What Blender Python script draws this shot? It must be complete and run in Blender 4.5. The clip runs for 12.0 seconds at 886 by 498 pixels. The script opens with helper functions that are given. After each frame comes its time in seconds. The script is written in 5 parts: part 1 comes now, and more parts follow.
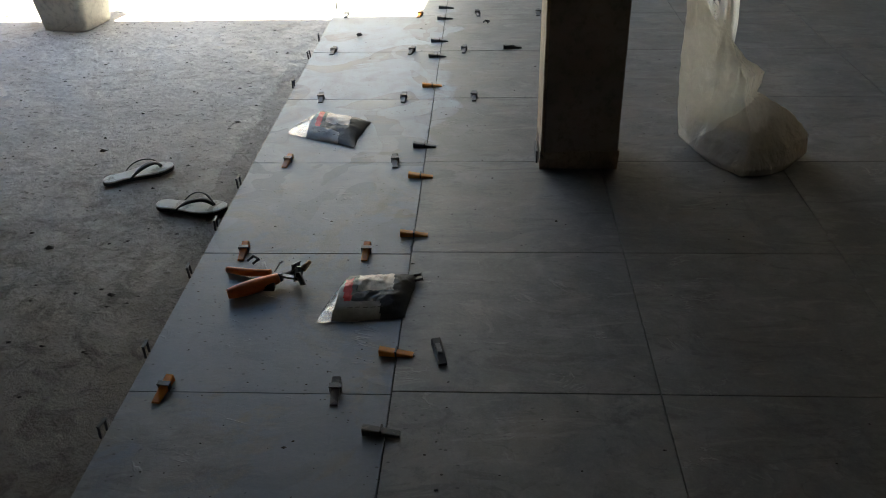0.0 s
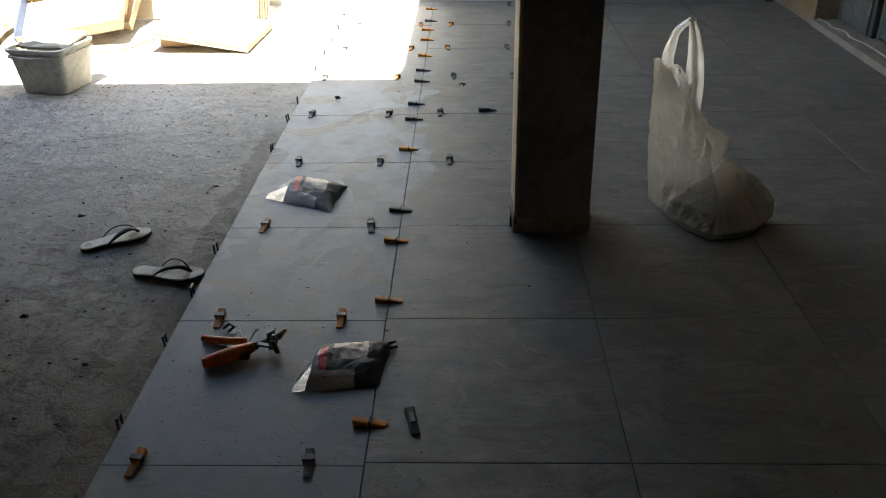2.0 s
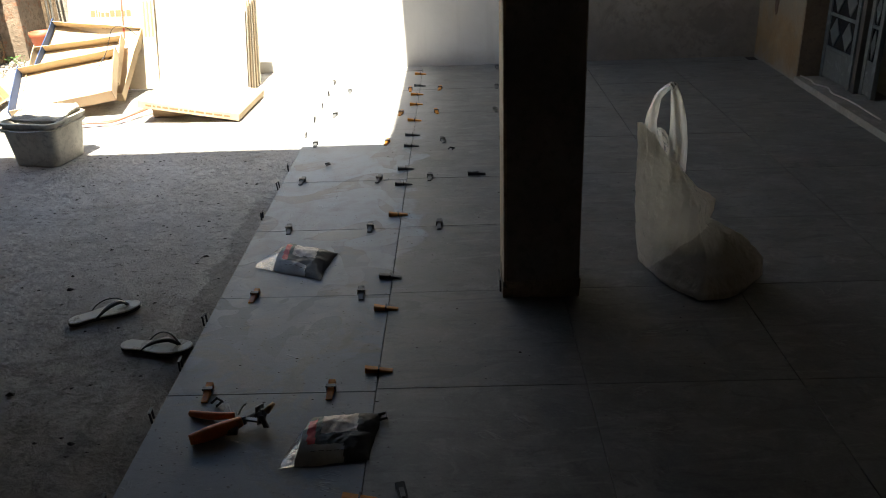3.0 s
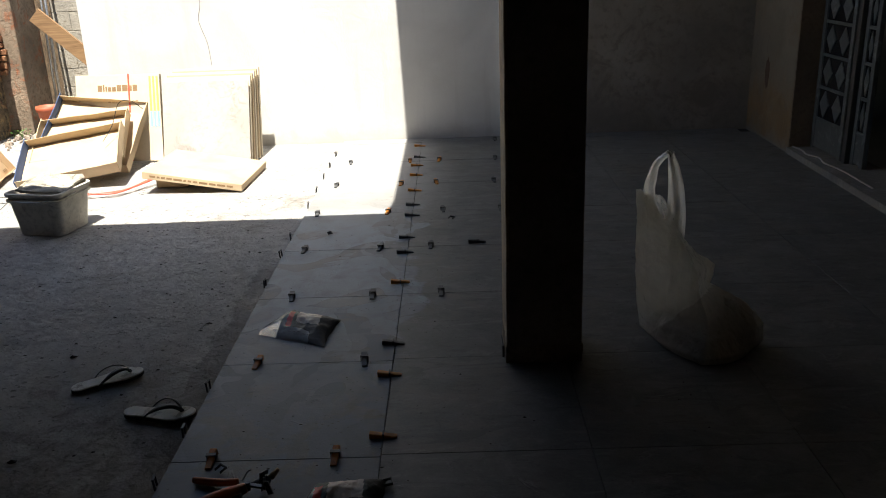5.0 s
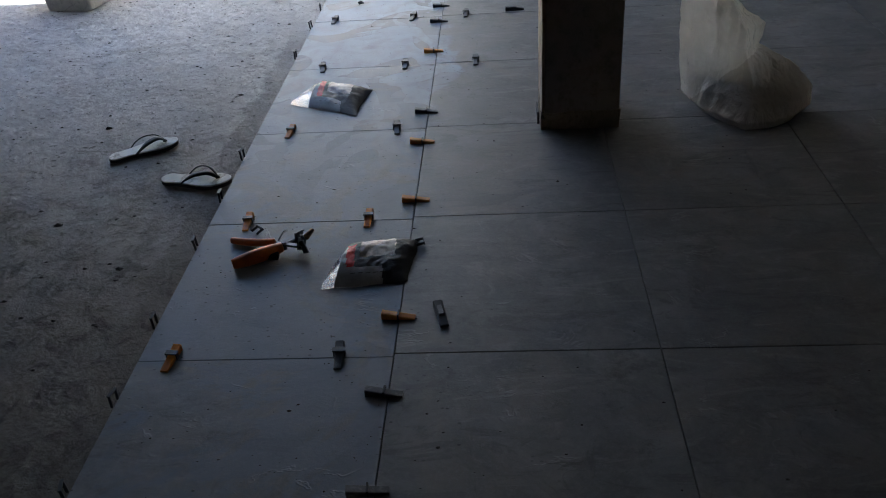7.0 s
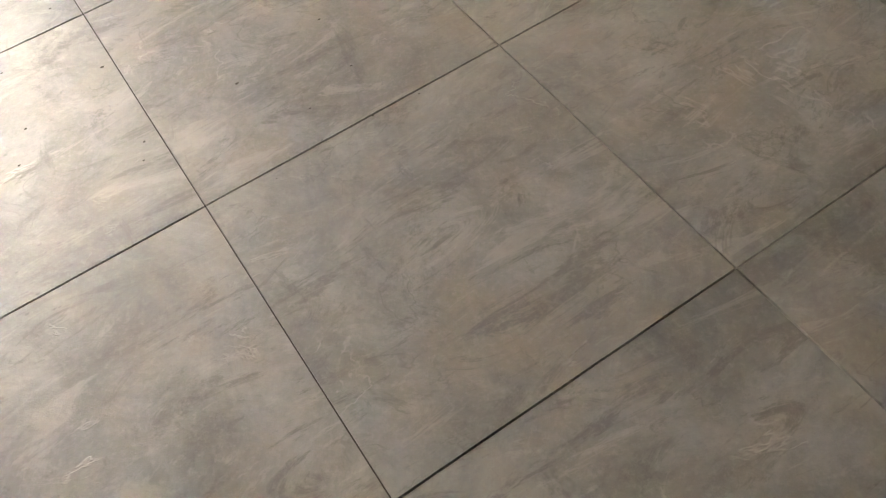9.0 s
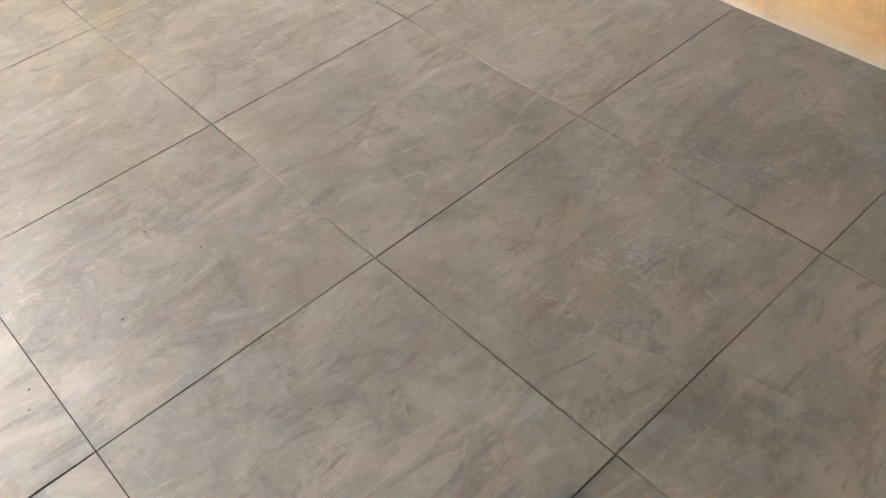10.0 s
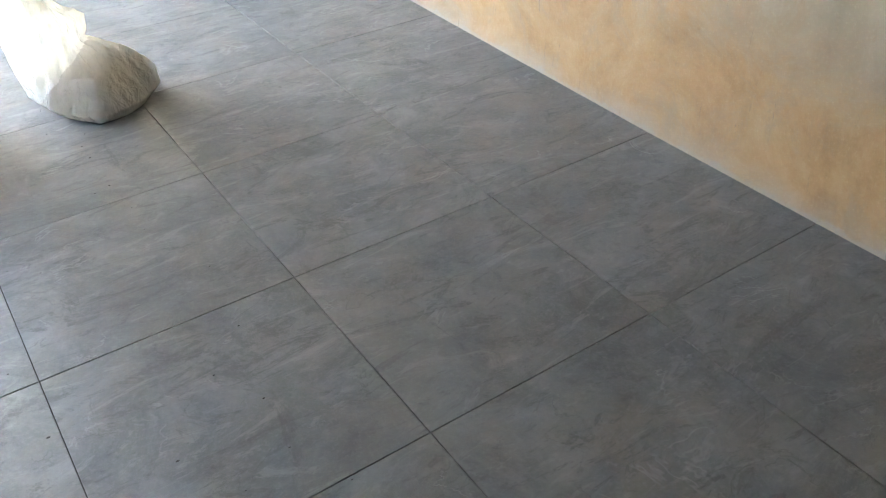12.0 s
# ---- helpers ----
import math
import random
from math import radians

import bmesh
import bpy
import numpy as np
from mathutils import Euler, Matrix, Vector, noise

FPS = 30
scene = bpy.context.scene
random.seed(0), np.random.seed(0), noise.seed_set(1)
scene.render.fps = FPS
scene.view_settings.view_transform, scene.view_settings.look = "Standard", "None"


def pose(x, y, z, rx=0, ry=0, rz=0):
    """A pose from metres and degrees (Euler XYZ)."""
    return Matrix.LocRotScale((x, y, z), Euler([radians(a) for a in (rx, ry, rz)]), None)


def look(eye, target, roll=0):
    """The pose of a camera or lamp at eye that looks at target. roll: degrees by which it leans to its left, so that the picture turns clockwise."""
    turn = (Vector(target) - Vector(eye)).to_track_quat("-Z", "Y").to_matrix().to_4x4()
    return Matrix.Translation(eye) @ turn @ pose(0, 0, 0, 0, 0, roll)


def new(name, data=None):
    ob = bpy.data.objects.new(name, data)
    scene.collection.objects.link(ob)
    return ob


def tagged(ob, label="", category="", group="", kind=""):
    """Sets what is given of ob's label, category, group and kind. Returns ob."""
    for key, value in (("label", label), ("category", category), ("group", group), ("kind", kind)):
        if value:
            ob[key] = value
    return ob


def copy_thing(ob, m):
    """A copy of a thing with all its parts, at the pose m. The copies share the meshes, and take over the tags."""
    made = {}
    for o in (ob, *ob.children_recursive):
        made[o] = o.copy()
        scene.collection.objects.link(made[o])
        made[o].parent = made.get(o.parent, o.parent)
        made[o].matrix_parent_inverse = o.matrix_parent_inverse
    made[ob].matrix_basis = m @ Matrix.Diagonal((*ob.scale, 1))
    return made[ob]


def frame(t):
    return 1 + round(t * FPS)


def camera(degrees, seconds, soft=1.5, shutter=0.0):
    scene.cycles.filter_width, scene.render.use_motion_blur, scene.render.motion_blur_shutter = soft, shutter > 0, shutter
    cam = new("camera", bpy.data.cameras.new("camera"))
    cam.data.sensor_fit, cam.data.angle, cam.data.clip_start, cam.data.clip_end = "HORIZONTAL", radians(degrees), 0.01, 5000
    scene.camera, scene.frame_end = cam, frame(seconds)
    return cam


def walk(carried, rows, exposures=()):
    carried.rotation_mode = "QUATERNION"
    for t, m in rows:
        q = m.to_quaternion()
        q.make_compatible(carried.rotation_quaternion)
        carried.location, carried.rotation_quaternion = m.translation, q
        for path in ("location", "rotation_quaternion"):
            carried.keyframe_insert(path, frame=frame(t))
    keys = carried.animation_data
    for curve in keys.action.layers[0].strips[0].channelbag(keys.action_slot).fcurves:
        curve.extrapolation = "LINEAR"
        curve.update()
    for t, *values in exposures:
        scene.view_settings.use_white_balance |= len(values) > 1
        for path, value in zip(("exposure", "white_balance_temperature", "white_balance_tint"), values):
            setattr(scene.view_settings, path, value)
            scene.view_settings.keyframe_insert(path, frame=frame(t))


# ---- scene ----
cam = camera(55.4, 12.0, 1.0)
PATH = [
    (0, (0.253, -1.787, 1.55), (0.157, -0.081, 0.512), -1.4),
    (0.5, (0.264, -1.802, 1.551), (0.173, -0.094, 0.516), -1.5),
    (1, (0.265, -1.8, 1.558), (0.185, -0.084, 0.534), -1.3),
    (1.5, (0.267, -1.79, 1.58), (0.185, -0.062, 0.578), -1.4),
    (2, (0.283, -1.791, 1.625), (0.229, -0.025, 0.686), -1.0),
    (2.5, (0.294, -1.79, 1.613), (0.256, 0.016, 0.755), -1.5),
    (3, (0.313, -1.769, 1.659), (0.269, 0.054, 0.841), -2.1),
    (3.2, (0.321, -1.787, 1.637), (0.274, 0.056, 0.866), -2.3),
    (4.8, (0.296, -1.783, 1.649), (0.279, 0.104, 0.986), -2.1),
    (5, (0.284, -1.815, 1.651), (0.254, 0.073, 0.99), -2.1),
    (5.5, (0.25, -1.836, 1.67), (0.101, 0.044, 1.005), -2.6),
    (6, (0.259, -1.821, 1.679), (0.09, 0.055, 1.006), -2.4),
    (6.5, (0.269, -1.806, 1.624), (0.104, -0.02, 0.739), -2.6),
    (7, (0.316, -1.811, 1.541), (0.172, -0.145, 0.443), -4.3),
    (7.2, (0.348, -1.798, 1.496), (0.195, -0.171, 0.343), -4.0),
    (8.8, (0.593, -1.922, 1.352), (1.118, -0.862, -0.261), -5.9),
    (9, (0.686, -1.928, 1.349), (1.165, -0.932, -0.318), -9.4),
    (9.5, (0.813, -2.009, 1.316), (1.443, -1.019, -0.303), -9.3),
    (10, (0.746, -1.916, 1.498), (1.597, -0.858, 0.029), -5.2),
    (10.5, (0.741, -1.918, 1.552), (1.609, -0.725, 0.201), -4.0),
    (11, (0.754, -1.916, 1.576), (1.635, -0.662, 0.291), -2.8),
    (11.5, (0.752, -1.915, 1.593), (1.648, -0.616, 0.364), -1.6),
    (12, (0.765, -1.907, 1.581), (1.644, -0.57, 0.38), -1.7),
]
# seconds, stops, kelvin, tint
LIGHT = [
    (0.0, 3.75, 7000, 3), (0.5, 3.85, 7050, 3), (1.5, 3.7, 7000, 3), (2.0, 3.48, 6950, 4), (2.5, 2.95, 6900, 5), (3.2, 2.25, 6850, 7), (5.0, 1.45, 6600, 9), (6.0, 1.2, 6400, 9),
    (6.5, 1.4, 5950, 9), (7.0, 3.4, 5950, 8), (7.2, 3.85, 5950, 8), (8.8, 7.55, 8800, 12), (9.5, 8.05, 9200, 14), (10.0, 8.15, 8500, 12), (10.5, 7.7, 7350, 8), (11.0, 7.48, 6950, 6), (11.5, 7.15, 6600, 5), (12.0, 7.05, 6400, 4),
]
walk(cam, [(t, look(eye, target, roll)) for t, eye, target, roll in PATH], LIGHT)

# ---- light ----
SUN_DIR = Vector((0.03, 0.38, -1.0)).normalized()
ELEV = math.asin(-SUN_DIR.z)
world = bpy.data.worlds.new("world")
scene.world = world
world.use_nodes = True
wn = world.node_tree
sky = wn.nodes.new("ShaderNodeTexSky")
sky.sky_type = "NISHITA"
sky.sun_disc = False
sky.sun_elevation = ELEV
sky.sun_rotation = math.pi - 0.04
sky.dust_density = 1.0
sky.air_density = 1.0
bg = wn.nodes["Background"]
bg.inputs["Strength"].default_value = 0.06
wn.links.new(sky.outputs["Color"], bg.inputs["Color"])
sun_data = bpy.data.lights.new("sun", "SUN")
sun_data.energy = 5.0
sun_data.angle = radians(0.55)
sun_data.color = (1.0, 0.95, 0.87)
sun = new("sun", sun_data)
sun.matrix_world = look((0, 0, 6), Vector((0, 0, 6)) + SUN_DIR)

# ---- materials ----


def mk(name):
    m = bpy.data.materials.new(name)
    m.use_nodes = True
    nt = m.node_tree
    return m, nt, nt.nodes["Principled BSDF"]


def put(nt, sock, value):
    if isinstance(value, bpy.types.NodeSocket):
        nt.links.new(value, sock)
    elif isinstance(value, (tuple, list)) and sock.type == "RGBA" and len(value) == 3:
        sock.default_value = (*value, 1)
    else:
        sock.default_value = value


def coord(nt, kind="Object", scale=(1, 1, 1), rot=(0, 0, 0), offset=False):
    if kind == "World":
        out = nt.nodes.new("ShaderNodeNewGeometry").outputs["Position"]
    else:
        out = nt.nodes.new("ShaderNodeTexCoord").outputs[kind]
    if offset:
        info = nt.nodes.new("ShaderNodeObjectInfo")
        mul = nt.nodes.new("ShaderNodeMath")
        mul.operation = "MULTIPLY"
        nt.links.new(info.outputs["Random"], mul.inputs[0])
        mul.inputs[1].default_value = 37.0
        add = nt.nodes.new("ShaderNodeVectorMath")
        add.operation = "ADD"
        nt.links.new(out, add.inputs[0])
        nt.links.new(mul.outputs[0], add.inputs[1])
        out = add.outputs[0]
    if scale != (1, 1, 1) or rot != (0, 0, 0):
        mp = nt.nodes.new("ShaderNodeMapping")
        nt.links.new(out, mp.inputs["Vector"])
        mp.inputs["Scale"].default_value = scale
        mp.inputs["Rotation"].default_value = rot
        out = mp.outputs["Vector"]
    return out


def noise_tex(nt, co, scale, detail=6.0, rough=0.55, dist=0.0):
    n = nt.nodes.new("ShaderNodeTexNoise")
    nt.links.new(co, n.inputs["Vector"])
    n.inputs["Scale"].default_value = scale
    n.inputs["Detail"].default_value = detail
    n.inputs["Roughness"].default_value = rough
    n.inputs["Distortion"].default_value = dist
    return n.outputs["Fac"]


def vor(nt, co, scale, feature="F1", out="Distance"):
    n = nt.nodes.new("ShaderNodeTexVoronoi")
    n.feature = feature
    nt.links.new(co, n.inputs["Vector"])
    n.inputs["Scale"].default_value = scale
    return n.outputs[out]


def ramp(nt, fac, stops):
    r = nt.nodes.new("ShaderNodeValToRGB")
    els = r.color_ramp.elements
    while len(els) < len(stops):
        els.new(0.5)
    for e, (p, c) in zip(els, stops):
        e.position = p
        e.color = (c, c, c, 1) if isinstance(c, (int, float)) else (*c, 1)
    nt.links.new(fac, r.inputs["Fac"])
    return r.outputs["Color"]


def mixc(nt, fac, a, b, blend="MIX"):
    m = nt.nodes.new("ShaderNodeMix")
    m.data_type = "RGBA"
    m.blend_type = blend
    put(nt, m.inputs["Factor"], fac)
    put(nt, m.inputs[6], a)
    put(nt, m.inputs[7], b)
    return m.outputs[2]


def calc(nt, op, a, b=0.0, clamp=False):
    m = nt.nodes.new("ShaderNodeMath")
    m.operation = op
    m.use_clamp = clamp
    put(nt, m.inputs[0], a)
    put(nt, m.inputs[1], b)
    return m.outputs[0]


def span(nt, v, lo, hi):
    m = nt.nodes.new("ShaderNodeMapRange")
    m.interpolation_type = "SMOOTHSTEP"
    put(nt, m.inputs["Value"], v)
    m.inputs["From Min"].default_value = lo
    m.inputs["From Max"].default_value = hi
    return m.outputs["Result"]


def axis(nt, co, name):
    s = nt.nodes.new("ShaderNodeSeparateXYZ")
    nt.links.new(co, s.inputs[0])
    return s.outputs[name]


def bump(nt, height, strength, dist, normal=None):
    b = nt.nodes.new("ShaderNodeBump")
    b.inputs["Strength"].default_value = strength
    b.inputs["Distance"].default_value = dist
    nt.links.new(height, b.inputs["Height"])
    if normal is not None:
        nt.links.new(normal, b.inputs["Normal"])
    return b.outputs["Normal"]


def plain(name, color, rough=0.5, var=0.25, scale=18.0, metal=0.0, bumpy=0.15, bdist=0.002, dirt=None, spec=0.5):
    """A surface of one colour with cloudy variation, fine grain and wear."""
    m, nt, b = mk(name)
    co = coord(nt, "Object", offset=True)
    big = noise_tex(nt, co, scale * 0.25, 4, 0.6, 0.4)
    fine = noise_tex(nt, co, scale * 3, 6, 0.65)
    lo = tuple(c * (1 - var) for c in color)
    hi = tuple(min(1, c * (1 + var * 0.6)) for c in color)
    c = ramp(nt, big, [(0.3, lo), (0.7, hi)])
    c = mixc(nt, span(nt, fine, 0.45, 0.75), c, lo)
    if dirt:
        c = mixc(nt, span(nt, noise_tex(nt, co, scale * 0.7, 8, 0.7, 0.8), 0.52, 0.68), c, dirt)
    put(nt, b.inputs["Base Color"], c)
    put(nt, b.inputs["Roughness"], calc(nt, "ADD", calc(nt, "MULTIPLY", fine, 0.25), rough - 0.12, True))
    b.inputs["Metallic"].default_value = metal
    b.inputs["Specular IOR Level"].default_value = spec
    put(nt, b.inputs["Normal"], bump(nt, fine, bumpy, bdist))
    return m


def tile_material():
    m, nt, b = mk("slate porcelain")
    co = coord(nt, "Object", offset=True)
    wp = coord(nt, "World")
    wx, wy = axis(nt, wp, "X"), axis(nt, wp, "Y")

    def veins(scale, width, stretch, turn, gate_scale, lo, hi, warp=1.2):
        """Thin broken cleft lines that run mostly one way."""
        v = noise_tex(nt, coord(nt, "Object", stretch, (0, 0, turn), True), scale, 5, 0.6, warp)
        e = calc(nt, "ABSOLUTE", calc(nt, "SUBTRACT", v, 0.5))
        g = span(nt, noise_tex(nt, co, gate_scale, 4, 0.6), lo, hi)
        return calc(nt, "MULTIPLY", calc(nt, "SUBTRACT", 1.0, span(nt, e, 0.0, width)), g)

    cloud = noise_tex(nt, co, 4.2, 13, 0.72, 0.5)
    c = ramp(nt, cloud, [(0.33, (0.082, 0.083, 0.08)), (0.5, (0.13, 0.13, 0.124)), (0.66, (0.19, 0.188, 0.178))])
    brown = noise_tex(nt, co, 2.4, 9, 0.66, 1.2)
    c = mixc(nt, calc(nt, "MULTIPLY", span(nt, brown, 0.5, 0.68), 0.5), c, (0.17, 0.146, 0.12))
    sweep = noise_tex(nt, coord(nt, "Object", (1.0, 3.2, 1), (0, 0, 0.6), True), 3.0, 11, 0.72, 1.6)
    c = mixc(nt, calc(nt, "MULTIPLY", span(nt, sweep, 0.53, 0.63), 0.8), c, (0.085, 0.082, 0.078))
    c = mixc(nt, calc(nt, "MULTIPLY", span(nt, sweep, 0.46, 0.36), 0.45), c, (0.235, 0.23, 0.215))
    grain = noise_tex(nt, co, 75, 6, 0.75)
    c = mixc(nt, calc(nt, "MULTIPLY", span(nt, grain, 0.46, 0.7), 0.22), c, (0.25, 0.245, 0.235))
    # pale chisel ridges and dark hair cracks of the cleft face
    pale = veins(2.6, 0.014, (1.0, 1.5, 1), 0.5, 5.0, 0.54, 0.64, 0.8)
    dark = veins(3.6, 0.02, (1.0, 1.6, 1), 0.9, 6.5, 0.5, 0.62, 1.0)
    fine = veins(8.5, 0.02, (1.0, 2.4, 1), 0.7, 4.0, 0.52, 0.62, 1.4)
    c = mixc(nt, calc(nt, "MULTIPLY", pale, 0.25), c, (0.33, 0.325, 0.31))
    c = mixc(nt, calc(nt, "MULTIPLY", fine, 0.05), c, (0.3, 0.295, 0.28))
    c = mixc(nt, calc(nt, "MULTIPLY", dark, 0.35), c, (0.06, 0.057, 0.053))
    # black scuffs from boots and mortar
    sc = noise_tex(nt, wp, 2.3, 11, 0.78, 0.25)
    c = mixc(nt, calc(nt, "MULTIPLY", span(nt, sc, 0.57, 0.66), 0.5), c, (0.04, 0.04, 0.039))
    rub = noise_tex(nt, coord(nt, "World", (3.0, 0.9, 1), (0, 0, 0.25)), 3.5, 9, 0.75, 0.6)
    c = mixc(nt, calc(nt, "MULTIPLY", span(nt, rub, 0.6, 0.68), 0.4), c, (0.05, 0.05, 0.048))
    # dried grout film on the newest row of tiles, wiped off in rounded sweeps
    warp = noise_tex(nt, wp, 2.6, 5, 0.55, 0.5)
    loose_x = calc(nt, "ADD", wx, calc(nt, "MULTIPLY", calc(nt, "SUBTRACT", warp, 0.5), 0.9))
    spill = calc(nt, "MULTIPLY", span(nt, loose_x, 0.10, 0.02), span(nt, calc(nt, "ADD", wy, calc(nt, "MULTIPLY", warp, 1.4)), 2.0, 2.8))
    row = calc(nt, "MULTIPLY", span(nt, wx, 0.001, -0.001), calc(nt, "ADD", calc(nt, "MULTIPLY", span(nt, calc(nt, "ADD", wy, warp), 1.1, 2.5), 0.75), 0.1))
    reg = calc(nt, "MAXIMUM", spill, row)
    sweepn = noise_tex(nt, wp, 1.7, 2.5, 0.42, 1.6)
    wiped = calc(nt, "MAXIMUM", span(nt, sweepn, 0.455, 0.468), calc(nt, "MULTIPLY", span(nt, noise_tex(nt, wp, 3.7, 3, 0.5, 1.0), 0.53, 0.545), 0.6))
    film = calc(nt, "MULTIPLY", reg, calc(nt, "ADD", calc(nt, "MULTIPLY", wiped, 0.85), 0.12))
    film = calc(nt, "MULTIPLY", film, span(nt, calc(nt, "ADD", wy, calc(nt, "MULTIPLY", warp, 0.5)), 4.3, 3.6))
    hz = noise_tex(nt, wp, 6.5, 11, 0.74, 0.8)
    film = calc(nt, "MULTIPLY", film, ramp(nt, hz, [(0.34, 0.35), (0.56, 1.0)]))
    # blue sky reflection painted as a tint on the newest row, with bare patches
    sky_tint = calc(nt, "MULTIPLY", span(nt, wx, 0.001, -0.001), ramp(nt, noise_tex(nt, wp, 2.4, 9, 0.68, 0.9), [(0.43, 0.05), (0.5, 0.7)]))
    c = mixc(nt, calc(nt, "MULTIPLY", sky_tint, span(nt, wy, 3.4, 2.2)), c, (0.105, 0.136, 0.182))
    # film colour also carries the painted blue of the reflected sky
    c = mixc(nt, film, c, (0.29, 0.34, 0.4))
    rim = calc(nt, "MULTIPLY", calc(nt, "SUBTRACT", 1.0, span(nt, calc(nt, "ABSOLUTE", calc(nt, "SUBTRACT", sweepn, 0.452)), 0.0, 0.006)), reg)
    c = mixc(nt, calc(nt, "MULTIPLY", rim, 0.35), c, (0.07, 0.072, 0.075))
    dust = calc(nt, "MULTIPLY", span(nt, noise_tex(nt, wp, 1.1, 9, 0.7, 0.3), 0.42, 0.7), 0.14)
    c = mixc(nt, dust, c, (0.26, 0.248, 0.23))
    # sunlit brightness towards the yard, painted as a paler tile colour
    sun_pale = calc(nt, "MULTIPLY", span(nt, calc(nt, "ADD", wy, warp), 3.6, 5.2), span(nt, calc(nt, "ADD", wx, calc(nt, "MULTIPLY", warp, 0.5)), 0.6, 0.1))
    c = mixc(nt, calc(nt, "MULTIPLY", sun_pale, 0.6), c, (0.45, 0.44, 0.42))
    fl = vor(nt, coord(nt, "World", (1, 1.7, 1), (0, 0, 0.6)), 26.0)
    fleck = calc(nt, "MULTIPLY", calc(nt, "SUBTRACT", 1.0, span(nt, fl, 0.08, 0.17)), span(nt, noise_tex(nt, wp, 3.3, 5, 0.65, 0.4), 0.47, 0.56))
    fleck = calc(nt, "MULTIPLY", fleck, span(nt, wx, 0.6, 0.2))
    c = mixc(nt, calc(nt, "MULTIPLY", fleck, 0.75), c, (0.03, 0.029, 0.028))
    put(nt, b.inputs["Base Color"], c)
    r = ramp(nt, cloud, [(0.3, 0.44), (0.7, 0.58)])
    put(nt, b.inputs["Roughness"], mixc(nt, film, r, (0.55, 0.55, 0.55)))
    b.inputs["Specular IOR Level"].default_value = 0.5
    relief = noise_tex(nt, coord(nt, "Object", (1.0, 1.25, 1), (0, 0, 0.6), True), 8.0, 7, 0.62, 0.9)
    n = bump(nt, relief, 0.2, 0.008)
    n = bump(nt, calc(nt, "ADD", pale, calc(nt, "MULTIPLY", fine, 0.12)), 0.35, 0.003, n)
    n = bump(nt, dark, -0.3, 0.003, n)
    n = bump(nt, grain, 0.34, 0.002, n)
    put(nt, b.inputs["Normal"], n)
    return m


def concrete_material():
    m, nt, b = mk("raw concrete")
    wp = coord(nt, "World")
    big = noise_tex(nt, wp, 1.1, 9, 0.66, 0.5)
    c = ramp(nt, big, [(0.3, (0.35, 0.335, 0.31)), (0.5, (0.45, 0.44, 0.415)), (0.7, (0.53, 0.52, 0.5))])
    mid = noise_tex(nt, wp, 7.5, 11, 0.74, 0.7)
    c = mixc(nt, calc(nt, "MULTIPLY", span(nt, mid, 0.52, 0.66), 0.3), c, (0.24, 0.222, 0.2))
    pale = noise_tex(nt, coord(nt, "World", (1, 1.6, 1), (0, 0, 0.4)), 11, 8, 0.7, 0.4)
    c = mixc(nt, calc(nt, "MULTIPLY", span(nt, pale, 0.55, 0.68), 0.5), c, (0.43, 0.42, 0.4))
    fine = noise_tex(nt, wp, 85, 5, 0.75)
    c = mixc(nt, calc(nt, "MULTIPLY", span(nt, fine, 0.52, 0.72), 0.3), c, (0.14, 0.128, 0.11))
    scr = noise_tex(nt, coord(nt, "World", (2.0, 9, 1), (0, 0, 0.25)), 2.4, 9, 0.72, 0.9)
    pit = span(nt, scr, 0.615, 0.66)
    c = mixc(nt, calc(nt, "MULTIPLY", pit, 0.75), c, (0.05, 0.045, 0.038))
    holes = calc(nt, "SUBTRACT", 1.0, span(nt, vor(nt, coord(nt, "World", (1, 1.5, 1)), 11.0), 0.1, 0.2))
    holes = calc(nt, "MULTIPLY", holes, span(nt, noise_tex(nt, wp, 2.7, 4, 0.6), 0.5, 0.6))
    c = mixc(nt, calc(nt, "MULTIPLY", holes, 0.8), c, (0.045, 0.041, 0.036))
    spk = noise_tex(nt, wp, 38, 4, 0.65, 0.3)
    c = mixc(nt, calc(nt, "MULTIPLY", span(nt, spk, 0.6, 0.66), 0.7), c, (0.06, 0.054, 0.046))
    c = mixc(nt, calc(nt, "MULTIPLY", span(nt, spk, 0.37, 0.32), 0.6), c, (0.5, 0.49, 0.47))
    # damp mortar strip beside the tile edge
    wx, wy = axis(nt, wp, "X"), axis(nt, wp, "Y")
    wob = calc(nt, "MULTIPLY", calc(nt, "SUBTRACT", noise_tex(nt, wp, 3.5, 9, 0.7, 0.5), 0.5), 0.34)
    strip = span(nt, calc(nt, "ADD", wx, wob), -0.87, -0.845)
    strip = calc(nt, "MULTIPLY", strip, span(nt, calc(nt, "ADD", wy, wob), 3.0, 2.6))
    c = mixc(nt, calc(nt, "MULTIPLY", strip, 0.5), c, (0.105, 0.097, 0.085))
    stain = span(nt, noise_tex(nt, coord(nt, "World", (1, 1.4, 1)), 1.7, 7, 0.6, 0.6), 0.55, 0.7)
    c = mixc(nt, calc(nt, "MULTIPLY", stain, 0.45), c, (0.155, 0.127, 0.088))
    # brown soil trodden in at the sheltered end, darkened further to paint the light falling off
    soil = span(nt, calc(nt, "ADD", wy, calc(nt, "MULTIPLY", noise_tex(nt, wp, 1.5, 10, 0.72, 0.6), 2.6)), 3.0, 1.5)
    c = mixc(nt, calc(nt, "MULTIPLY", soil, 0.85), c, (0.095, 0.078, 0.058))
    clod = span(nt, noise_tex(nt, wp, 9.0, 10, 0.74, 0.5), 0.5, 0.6)
